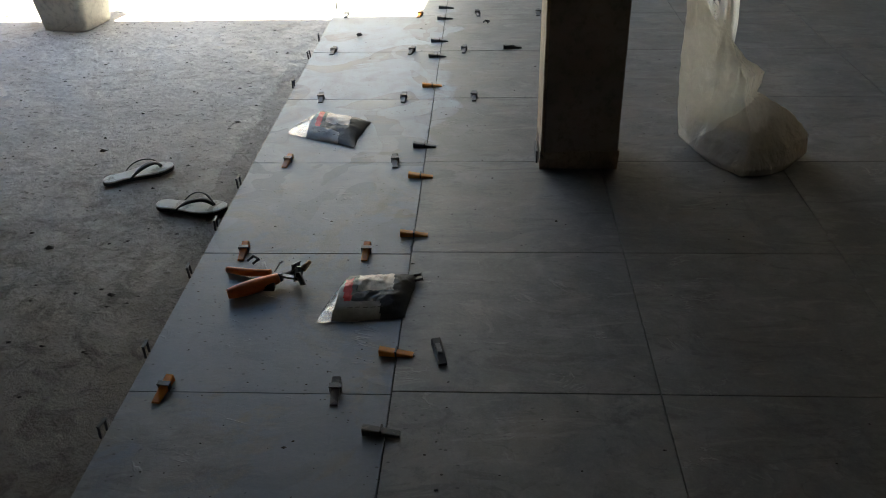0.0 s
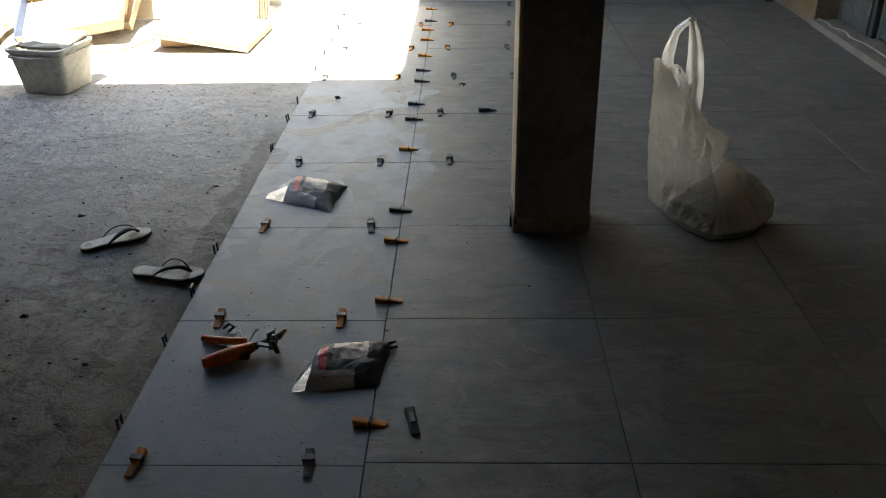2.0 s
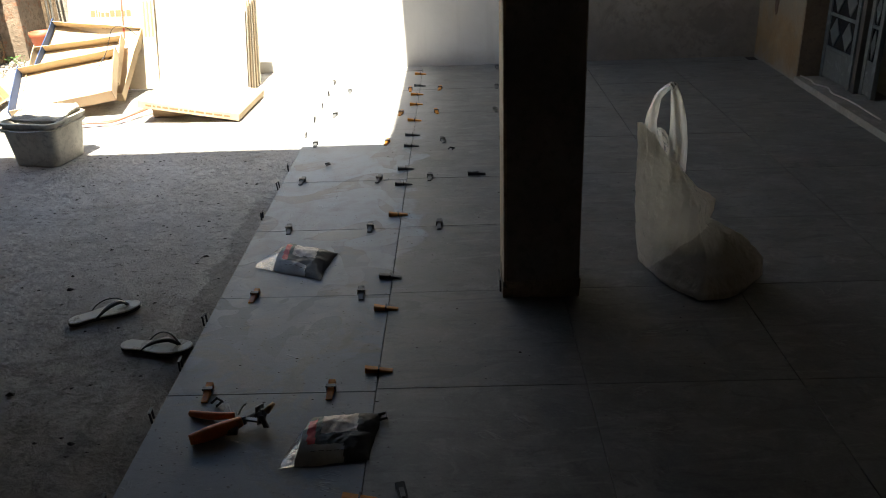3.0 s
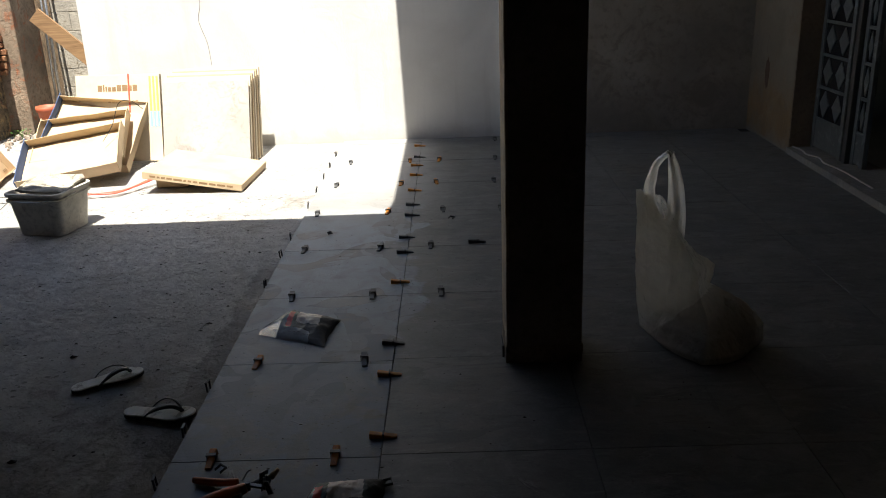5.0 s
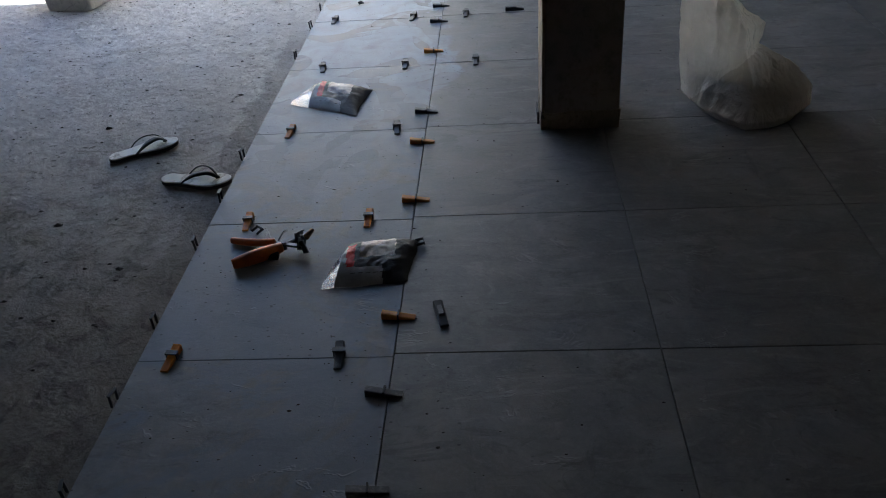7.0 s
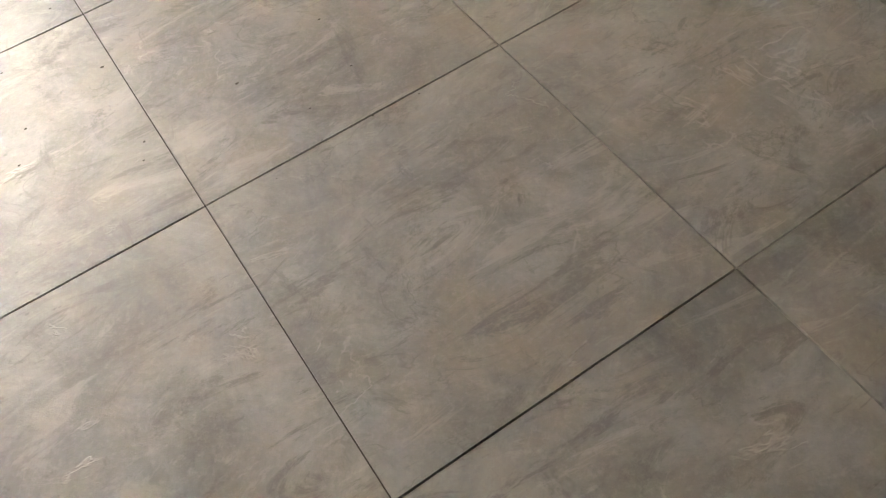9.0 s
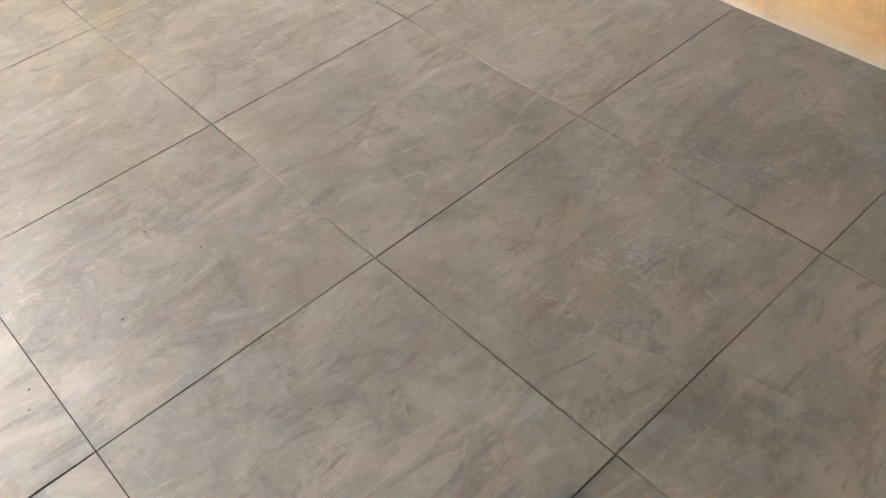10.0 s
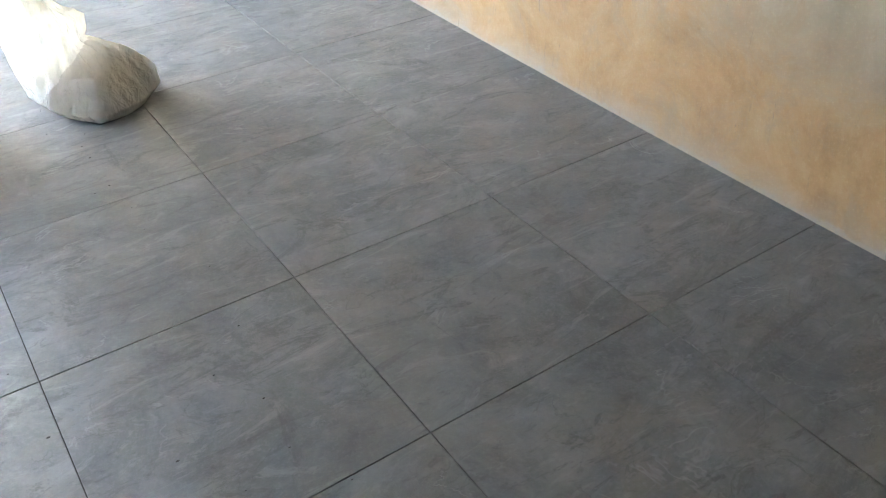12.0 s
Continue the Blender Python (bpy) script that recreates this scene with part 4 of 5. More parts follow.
part("slab", boxm(0, 0.74, 0, 0.74, 0, 0.011, 0.0015), M_STACK, tile_top)
for k, (ya, card) in enumerate(((5.30, M_CARDP), (5.38, M_CARD), (5.46, M_CARDP), (5.54, M_CARD), (5.625, M_CARDP))):
    closed_carton("full kraft tile carton standing in a leaning row", 0.745, 0.765 + 0.006 * k, 0.042, basis((-2.182 + 0.004 * k, ya, -0.01), (0.745, 0.004 * (k - 2), 0), (0, 0.25 - 0.012 * k, 0.70)), card, False)

# red strapping on the ground
for k in range(3):
    ctrl = [(-2.95 + 0.1 * k, 4.42 + 0.05 * k, 0.0), (-2.6, 4.32 + 0.04 * k, 0.02), (-2.3, 4.45 - 0.03 * k, 0.012), (-2.15, 4.6 + 0.04 * k, 0.03), (-2.06, 4.75, 0.05)]
    st = tagged(link_mesh("packing_strap", tube(smooth_path(ctrl, 8), 0.0065, 6), M_RED, smooth=True), "loose red plastic strap curled on the ground", "strap", "loose straps")
wire = tagged(link_mesh("wire_loop", tube(smooth_path([(-2.28, 5.18, 0.52), (-2.34, 5.1, 0.6), (-2.45, 5.12, 0.58), (-2.5, 5.05, 0.42), (-2.56, 4.95, 0.3)], 8), 0.003, 6), M_CABLE, smooth=True), "thin dark wire looped over the cartons", "wire")


def square_ring(hw, z, seg=10, r=0.28, cx=0.0, cy=0.0):
    """A rounded square ring of half width hw."""
    out = []
    rad = hw * r
    for qx, qy, a0 in ((1, 1, 0), (-1, 1, 90), (-1, -1, 180), (1, -1, 270)):
        for k in range(seg):
            a = radians(a0 + 90 * k / (seg - 1))
            out.append((cx + qx * (hw - rad) + rad * math.cos(a), cy + qy * (hw - rad) + rad * math.sin(a), z))
    return out


def square_bucket():
    b = thing("bucket", "square mortar-caked black bucket with a pale lid", "bucket", m=pose(-2.41, 3.60, -0.016, 0, 0, -11))
    rs = [square_ring(0.150, 0.0), square_ring(0.158, 0.006), square_ring(0.186, 0.235), square_ring(0.2, 0.238), square_ring(0.202, 0.252), square_ring(0.19, 0.256), square_ring(0.192, 0.275), square_ring(0.204, 0.278), square_ring(0.205, 0.295), square_ring(0.19, 0.297), square_ring(0.182, 0.24), square_ring(0.15, 0.02)]
    part("body", rings_mesh(rs, cap_top=True), M_BUCKET, b)
    top = bmesh.new()
    rings_mesh([square_ring(0.172, 0.2, cy=0.0), square_ring(0.17, 0.25), square_ring(0.1, 0.265), square_ring(0.02, 0.26)], top, True, True)
    for v in top.verts:
        v.co.z += 0.012 * noise.noise(v.co * 17)
    part("mortar", top, M_LIME, b, "dried pale mortar inside")
    lid = bmesh.new()
    rings_mesh([square_ring(0.165, 0.0), square_ring(0.172, 0.004), square_ring(0.172, 0.016), square_ring(0.16, 0.02), square_ring(0.15, 0.012), square_ring(0.03, 0.012)], lid, True, True)
    bmesh.ops.subdivide_edges(lid, edges=lid.edges[:], cuts=1, use_grid_fill=True)
    for v in lid.verts:
        v.co.z += 0.018 * noise.noise(v.co * 13) + 0.01 * noise.noise(v.co * 31)
    bmesh.ops.transform(lid, matrix=pose(0.01, 0.02, 0.305, 4, 3, 9), verts=lid.verts[:])
    part("lid", lid, M_LID, b, "pale mortar-smeared lid lying askew")
    hd = [(-0.205, 0, 0.27), (-0.2, -0.1, 0.262), (-0.12, -0.2, 0.255), (0, -0.225, 0.25), (0.12, -0.2, 0.255), (0.2, -0.1, 0.262), (0.205, 0, 0.27)]
    part("handle", tube(smooth_path(hd, 8), 0.004, 6), M_STEEL, b, "bent wire handle")


square_bucket()


def flower_pot():
    p = thing("flower_pot", "brick-red flower pot behind the cartons", "flower pot", m=pose(-3.70, 6.5, 0.115))
    seg = 32
    prof = [(0.07, 0.0), (0.075, 0.004), (0.1, 0.2), (0.112, 0.202), (0.114, 0.25), (0.104, 0.252), (0.098, 0.2), (0.07, 0.02)]
    rs = [[(r * math.cos(2 * math.pi * k / seg), r * math.sin(2 * math.pi * k / seg), z) for k in range(seg)] for r, z in prof]
    part("pot", rings_mesh(rs, cap_top=True), M_POT, p, smooth=True)
    part("sticker", boxm(-0.02, 0.02, -0.0965, -0.0935, 0.11, 0.13, 0.001), M_YELLOW, p, "small yellow sticker")
    b = tagged(link_mesh("concrete_lump", boxm(-3.85, -3.45, 6.35, 6.75, -0.1, 0.1135, 0.03), M_BLOCK), "rough concrete lump under a flower pot", "rubble")


flower_pot()
tagged(link_mesh("wooden_board", boxm(0, 1.2, -0.075, 0.075, -0.015, 0.015, 0.003, basis((-3.72, 6.62, 1.23), (0.46, 0.03, -0.44), (0.44, 0, 0.46))), M_BOARD), "raw wooden board propped behind the wall end", "board")
for k, (dx, r) in enumerate(((0.0, 0.012), (0.045, 0.015))):
    tagged(link_mesh("pipe", tube([(-3.98 + dx, 7.3, -0.09), (-4.02 + dx, 7.5, 2.1)], r, 10), M_STEEL, smooth=True), "thin grey pipe leaning in the passage", "pipe", "pipes in the passage")


def weed(x, y, s, seed):
    rnd = random.Random(seed)
    w = thing("weed", "small green weed at the foot of the wall", "plant", "weeds", pose(x, y, -0.09))
    bm = bmesh.new()
    for k in range(70):
        a = rnd.uniform(0, 6.28)
        r = s * rnd.uniform(0.05, 0.9)
        z = s * rnd.uniform(0.4, 1.7)
        c = Vector((r * math.cos(a), r * math.sin(a), z))
        d = Vector((math.cos(a), math.sin(a), rnd.uniform(-0.3, 0.8))).normalized() * s * rnd.uniform(0.2, 0.4)
        sd = d.cross(Vector((rnd.uniform(-1, 1), rnd.uniform(-1, 1), 1))).normalized() * d.length * 0.35
        v = [bm.verts.new(c), bm.verts.new(c + d * 0.5 + sd), bm.verts.new(c + d), bm.verts.new(c + d * 0.5 - sd)]
        bm.faces.new(v)
    part("leaves", bm, M_LEAF, w)
    bm = bmesh.new()
    for k in range(9):
        a = rnd.uniform(0, 6.28)
        tube([(0, 0, 0), (0.3 * s * math.cos(a), 0.3 * s * math.sin(a), 0.7 * s), (0.6 * s * math.cos(a), 0.6 * s * math.sin(a), 1.3 * s)], 0.003, 5, bm=bm)
    part("stems", bm, M_LEAF, w)


weed(-4.2, 6.85, 0.1, 3)
weed(-4.05, 6.95, 0.075, 4)

def rubble():
    rnd = random.Random(31)
    bm = bmesh.new()
    for k in range(150):
        x, y = -4.3 + abs(rnd.gauss(0, 0.13)), rnd.uniform(4.8, 6.98)
        if rnd.random() < 0.35:
            x, y = rnd.uniform(-4.2, -3.3), rnd.uniform(6.6, 7.4)
        q = rnd.uniform(0.008, 0.04)
        m = pose(x, y, -0.012 + q * 0.4 - (0.07 if y > 7.0 else 0), rnd.uniform(0, 360), rnd.uniform(0, 360), rnd.uniform(0, 360)) @ Matrix.Diagonal((rnd.uniform(0.7, 1.5), rnd.uniform(0.6, 1.2), rnd.uniform(0.4, 0.9), 1))
        bmesh.ops.create_icosphere(bm, subdivisions=1, radius=q, matrix=m)
    tagged(link_mesh("rubble", bm, M_SKIRT), "crumbled plaster and stones at the wall foot", "rubble", kind="stuff")


rubble()

# tub, broom stick and cable at the yard side


def tub():
    t = thing("tub", "round black mortar tub with a crusted rim", "tub", m=pose(-2.15, 1.25, -0.016))
    seg = 40
    prof = [(0.17, 0.0), (0.18, 0.006), (0.225, 0.215), (0.25, 0.222), (0.255, 0.245), (0.235, 0.25), (0.215, 0.2), (0.2, 0.13)]
    rs = [[(r * math.cos(2 * math.pi * k / seg), r * math.sin(2 * math.pi * k / seg), z) for k in range(seg)] for r, z in prof]
    part("body", rings_mesh(rs, cap_top=True), M_TUB, t, smooth=True)
    crust = []
    for r, z in ((0.228, 0.246), (0.232, 0.256), (0.246, 0.262), (0.258, 0.254), (0.262, 0.238), (0.254, 0.23), (0.238, 0.236), (0.228, 0.246)):
        row = []
        for k in range(96):
            a = 2 * math.pi * k / 96
            p = Vector((r * math.cos(a), r * math.sin(a), z))
            f = 1 + 0.07 * noise.noise(p * 26) + 0.04 * noise.noise(p * 70)
            row.append((p.x * f, p.y * f, z + 0.012 * noise.noise(p * 33 + Vector((2, 5, 1)))))
        crust.append(row)
    bm = rings_mesh(crust, cap_bottom=False)
    part("crust", bm, M_TUB, t, "lumpy dried mortar crust")


tub()
broom = thing("broom", "old broom with a wooden stick lying upright", "broom")
part("stick", tube([(-3.16, 3.36, 0.05), (-3.75, 3.5, 0.95)], 0.011, 10), M_STICK, broom, smooth=True)
part("head", boxm(-3.3, -3.02, 3.3, 3.42, -0.012, 0.055, 0.012), M_TUB, broom, "black bristle head")
part("socket", tube([(-3.15, 3.36, 0.05), (-3.2, 3.372, 0.12)], 0.018, 10), M_TUB, broom)
cab = [(-3.3, 3.36, 0.05), (-3.08, 3.32, 0.06), (-2.92, 3.18, 0.01), (-2.78, 3.02, -0.006), (-2.6, 2.78, -0.006), (-2.49, 2.6, -0.006), (-2.47, 2.45, -0.006), (-2.55, 2.36, -0.006), (-2.75, 2.3, -0.006), (-3.1, 2.28, -0.006)]
tagged(link_mesh("cable", tube(smooth_path(cab, 8), 0.009, 8), M_CABLE, smooth=True), "black rubber power cable looping over the concrete", "cable")
cab2 = [(-3.12, 3.3, 0.05), (-3.0, 3.1, 0.0), (-2.95, 2.92, -0.006), (-3.05, 2.7, -0.006), (-3.3, 2.6, 0.0)]
tagged(link_mesh("cable", tube(smooth_path(cab2, 8), 0.008, 8), M_CABLE, smooth=True), "black rubber power cable looping over the concrete", "cable")
tool = thing("power_tool", "dark hand-held power tool with its cable", "power tool", m=pose(-3.12, 2.72, -0.012, 0, 0, 20))
part("body", boxm(-0.16, 0.12, -0.05, 0.05, 0.0, 0.1, 0.03), M_TUB, tool)
part("nose", tube([(0.1, 0, 0.05), (0.2, 0, 0.05)], [0.045, 0.03], 16), M_TUB, tool, smooth=True)



def wire_mesh():
    """Thin dark wires in place of a grid-shaped shadow in the sun by the leaning cartons."""
    w = thing("wire_mesh", "thin dark wires laid out as a shadow grid on the ground", "wire mesh")
    for k in range(5):
        x = -3.72 + 0.145 * k
        bow = 0.03 * math.sin(k * 2.1)
        part("long_wire", tube(smooth_path([(x, 4.5, 0.0), (x + 0.09 + bow, 4.15, 0.012), (x + 0.15, 3.86, 0.004), (x + 0.21, 3.66, -0.004)], 5), 0.0035, 5), M_DSTEEL, w)
    for k in range(5):
        y = 4.42 - 0.17 * k
        x = -3.74 + 0.055 * k
        part("cross_wire", tube(smooth_path([(x, y, 0.004), (x + 0.28, y + 0.015, 0.014), (x + 0.62, y - 0.02, 0.003)], 5), 0.0035, 5), M_DSTEEL, w)


wire_mesh()

# ---- tile levelling clips and wedges ----


def wedge_mesh(length=0.1, width=0.026, h0=0.021, h1=0.006):
    """A ribbed wedge, high at -x, thin at +x."""
    bm = bmesh.new()
    n = 14
    rows = []
    for i in range(n + 1):
        u = i / n
        x = -length / 2 + length * u
        h = h0 + (h1 - h0) * u
        w = width / 2 * (1 - 0.16 * u)
        rows.append([bm.verts.new(p) for p in ((x, -w, 0.0), (x, w, 0.0), (x, w, h * 0.82), (x, w * 0.78, h), (x, -w * 0.78, h), (x, -w, h * 0.82))])
    for a, b in zip(rows, rows[1:]):
        for k in range(6):
            bm.faces.new((a[k], a[(k + 1) % 6], b[(k + 1) % 6], b[k]))
    bm.faces.new(rows[0])
    bm.faces.new(list(reversed(rows[-1])))
    bmesh.ops.recalc_face_normals(bm, faces=bm.faces[:])
    return bm


def strap_mesh(w=0.0135, h=0.0185, t=0.0025, d=0.005):
    """An arched strap that bridges a wedge."""
    bm = bmesh.new()
    add_box(bm, -d, d, -w - t, -w, -0.008, h, 0.001)
    add_box(bm, -d, d, w, w + t, -0.008, h, 0.001)
    add_box(bm, -d * 1.15, d * 1.15, -w - t * 1.5, w + t * 1.5, h - 0.0005, h + 0.0035, 0.001)
    return bm


def clip_thing(colour, lone_strap=False, along=False):
    if lone_strap:
        c = thing("edge_clip", "black plastic levelling clip standing at the tile edge", "tile clip", "edge clips")
    else:
        c = thing("levelling_clip", f"{colour} plastic levelling wedge pushed through a dark clip", "tile wedge", f"{colour} wedges in the joints")
        part("wedge", wedge_mesh(), M_ORANGE if colour == "orange" else M_GREY, c)
    if lone_strap:
        bm = strap_mesh(0.013, 0.032, 0.004, 0.004)
    elif along:
        bm = strap_mesh(0.0125, 0.0165, 0.0015, 0.0025)
    else:
        bm = strap_mesh(0.0135, 0.0188, 0.003, 0.008)
        bmesh.ops.translate(bm, verts=bm.verts[:], vec=(-0.012, 0, 0))
    part("clip", bm, M_BLACK, c, "" if lone_strap else "dark bridging clip")
    return c


proto = {}


def place_clip(x, y, rz, colour, z=0.0, tilt=0.0, along=False):
    m = pose(x, y, z, 0, tilt, rz)
    key = (colour, along)
    if key not in proto:
        proto[key] = clip_thing(colour, colour == "edge", along)
        proto[key].matrix_basis = m
    else:
        copy_thing(proto[key], m)


rnd = random.Random(21)
for row, spots in ((0, "-.64o -.155g"), (1, "-.596o -.16o"), (2, "-.589o -.125g"), (3, "-.568g -.151g .202g"), (4, "-.621g -.167g .136g"), (5, "-.65g -.169o .207g .6g"), (6, "-.611g -.116o .152o .593g"), (7, "-.58g -.077o .168o .64g"), (8, ".68g")):
    for s in spots.split():
        place_clip(float(s[:-1]), row * S + (LEFT_SHIFT if s[0] == "-" else 0), -90 + rnd.uniform(-9, 9), "orange" if s[-1] == "o" else "grey")
for s in "-.495g -.166g .163o .854o 1.33o 1.63g 2.38o 2.856g 3.132g 3.598g 3.85g 4.22o 4.68o 5.0o 5.3g 5.75o".split():
    place_clip(rnd.uniform(-0.018, 0.002), float(s[:-1]), rnd.uniform(-6, 6), "orange" if s[-1] == "o" else "grey", along=True)
for yy in (-0.49, -0.164, 0.153, 0.593, 0.918, 1.271, 2.40, 2.88, 3.195, 3.9, 4.3, 4.7, 5.1, 5.5):
    place_clip(-0.7485, yy + rnd.uniform(-0.01, 0.01), rnd.uniform(-14, 14), "edge", -0.004, rnd.uniform(-8, 8))

loose = thing("loose_wedge", "dark grey plastic wedge lying loose on a tile", "tile wedge", "loose wedges", pose(0.125, 0.164, 0.0005, 0, 0, -76))
part("wedge", wedge_mesh(0.105, 0.03, 0.022, 0.008), M_BLACK, loose)
part("groove", boxm(-0.03, 0.012, -0.007, 0.007, 0.014, 0.0205, 0.001), M_GREY, loose, "raised inner rib")
loose2 = copy_thing(loose, pose(0.414, 3.0, 0.0005, 0, 0, 4))
for x, y, rz in ((-0.513, 3.237, 20), (0.26, 3.483, 60), (0.03, 0.556, 10)):
    c = thing("loose_clip", "black plastic clip lying loose on a tile", "tile clip", "loose clips", pose(x, y, 0.012, 0, 82, rz))
    part("clip", strap_mesh(), M_BLACK, c)

# ---- flip-flops ----


def flip_flop(label, m, mirror=1):
    f = thing("flip_flop", label, "flip-flop", "pair of flip-flops", m)
    L = 0.295

    def half(u):
        heel = 0.036 * math.sqrt(max(0.0, 1 - ((u - 0.13) / 0.13) ** 2)) if u < 0.13 else None
        if heel is not None:
            return heel
        w = 0.036 + 0.016 * (0.5 - 0.5 * math.cos(math.pi * min(1, (u - 0.13) / 0.57)))
        w -= 0.006 * math.sin(math.pi * min(1, max(0, (u - 0.13) / 0.5)))
        if u > 0.74:
            w = 0.052 * math.sqrt(max(0.0, 1 - ((u - 0.74) / 0.26) ** 2))
        return w
    us = [0.5 - 0.5 * math.cos(math.pi * i / 40) for i in range(41)]
    side = [(L * u, half(u) + mirror * 0.008 * math.sin(3 * u)) for u in us]
    other = [(L * u, -half(u) + mirror * 0.008 * math.sin(3 * u)) for u in reversed(us[1:-1])]
    outline = side + other

    def lift(x):
        return 0.006 * max(0, x / L - 0.75) * 4
    lay = []
    for nm, z0, z1, inset, mat in (("sole_edge", 0.0, 0.013, 0.0, M_SOLEB), ("footbed", 0.0131, 0.019, 0.0015, M_SOLE)):
        bm = bmesh.new()
        cx, cy = L / 2, 0.0
        rings = []
        for z, k in ((z0, 1 - inset * 12), (z0 + 0.001, 1 - inset * 4), (z1 - 0.002, 1 - inset * 4), (z1, 0.97)):
            rings.append([(cx + (x - cx) * k, cy + (y - cy) * k, z + lift(x)) for x, y in outline])
        rings_mesh(rings, bm, True, True)
        part(nm, bm, mat, f, smooth=False)
    # two strap arms from the toe post
    for s in (1, -1):
        ctrl = [(L * 0.82, 0.004, 0.017), (L * 0.80, 0.005 * s, 0.036), (L * 0.71, 0.02 * s, 0.056), (L * 0.56, 0.038 * s, 0.054), (L * 0.43, 0.046 * s, 0.036), (L * 0.34, 0.043 * s, 0.013)]
        pts = smooth_path(ctrl, 7)
        bm = bmesh.new()
        prev = None
        for i, p in enumerate(pts):
            w = 0.006 + 0.006 * math.sin(math.pi * min(1, i / len(pts) * 1.25))
            d = (pts[min(i + 1, len(pts) - 1)] - pts[max(i - 1, 0)]).normalized()
            nrm = Vector((0, 0.55 * s, 1)).normalized()
            across = d.cross(nrm).normalized()
            nn = across.cross(d).normalized()
            r = [bm.verts.new(p + across * w), bm.verts.new(p + nn * 0.0035), bm.verts.new(p - across * w), bm.verts.new(p - nn * 0.002)]
            if prev:
                for k in range(4):
                    bm.faces.new((prev[k], prev[(k + 1) % 4], r[(k + 1) % 4], r[k]))
            else:
                bm.faces.new(r)
            prev = r
        bm.faces.new(list(reversed(prev)))
        part("strap", bm, M_RUBBER, f, "dark rubber strap", True)
    part("toe_post", tube([(L * 0.82, 0.004, 0.012), (L * 0.82, 0.004, 0.03)], 0.005, 8), M_RUBBER, f, "dark rubber toe post")


def ff_pose(heel, toe):
    a = math.degrees(math.atan2(toe[1] - heel[1], toe[0] - heel[0]))
    return pose(heel[0], heel[1], -0.013, 0, 0, a)


flip_flop("worn cream flip-flop with dark straps on concrete", ff_pose((-1.325, 1.281), (-1.062, 1.448)), 1)
flip_flop("worn cream flip-flop with dark straps beside the tile edge", ff_pose((-1.035, 1.096), (-0.737, 1.056)), -1)

# ---- levelling pliers ----


def pliers():
    p = thing("levelling_pliers", "tile levelling pliers with orange grips on a tile", "pliers")
    def grip(pts, rad):
        bm = tube(smooth_path(pts, 6), rad, 12)
        return bm
    n = 6 * 3 + 1
    part("grip", grip([(-0.575, 0.44, 0.02), (-0.53, 0.462, 0.023), (-0.47, 0.495, 0.026), (-0.425, 0.525, 0.028)], [0.016 + 0.008 * math.sin(math.pi * i / (n - 1)) for i in range(n)]), M_GRIP, p, "orange grip", True)
    part("grip", grip([(-0.62, 0.60, 0.012), (-0.57, 0.585, 0.014), (-0.52, 0.572, 0.018), (-0.46, 0.562, 0.026)], [0.0105 + 0.003 * math.sin(math.pi * i / (n - 1)) for i in range(n)]), M_GRIP, p, "orange grip", True)
    part("trigger", boxm(-0.47, -0.43, 0.475, 0.5, 0.006, 0.03, 0.006), M_BLACK, p, "dark adjusting knob")
    part("pivot", tube([(-0.42, 0.535, 0.012), (-0.42, 0.535, 0.042)], 0.008, 12), M_DSTEEL, p, "round steel pivot")
    part("jaw", boxm(-0.04, 0.04, -0.008, 0.008, -0.004, 0.004, 0.0015, pose(-0.395, 0.528, 0.032, 0, 0, -14)), M_DSTEEL, p, "flat steel jaw")
    part("jaw", boxm(-0.05, 0.05, -0.007, 0.007, -0.004, 0.004, 0.0015, pose(-0.39, 0.555, 0.03, 20, -14, 22)), M_DSTEEL, p, "flat steel jaw")
    part("plate", boxm(-0.014, 0.014, -0.003, 0.003, -0.015, 0.022, 0.001, pose(-0.36, 0.548, 0.035, 0, 20, 40)), M_DSTEEL, p, "steel jaw plate")
    part("plate", boxm(-0.013, 0.013, -0.003, 0.003, -0.025, 0.02, 0.001, pose(-0.35, 0.515, 0.034, 0, -25, -35)), M_DSTEEL, p, "steel jaw plate")
    part("tip", tube([(-0.345, 0.545, 0.05), (-0.325, 0.575, 0.062)], [0.011, 0.007], 10), M_CARDD, p, "rust brown tip", True)
    for dx, dy, ry, rz in ((-0.375, 0.57, 8, 60), (-0.365, 0.53, 30, 80)):
        part("plate", boxm(-0.02, 0.02, -0.002, 0.002, -0.02, 0.024, 0.0008, pose(dx, dy, 0.034, 0, ry, rz)), M_DSTEEL, p, "steel jaw plate")
    part("spring", tube([(-0.445, 0.56, 0.03), (-0.43, 0.585, 0.05), (-0.415, 0.57, 0.065)], 0.003, 6), M_STEEL, p)
    k = thing("loose_clip", "dark clip pieces lying by the pliers", "tile clip", "loose clips", pose(-0.548, 0.655, 0.012, 0, 75, 50))
    part("clip", strap_mesh(), M_BLACK, k)


pliers()

# ---- packets of clips ----


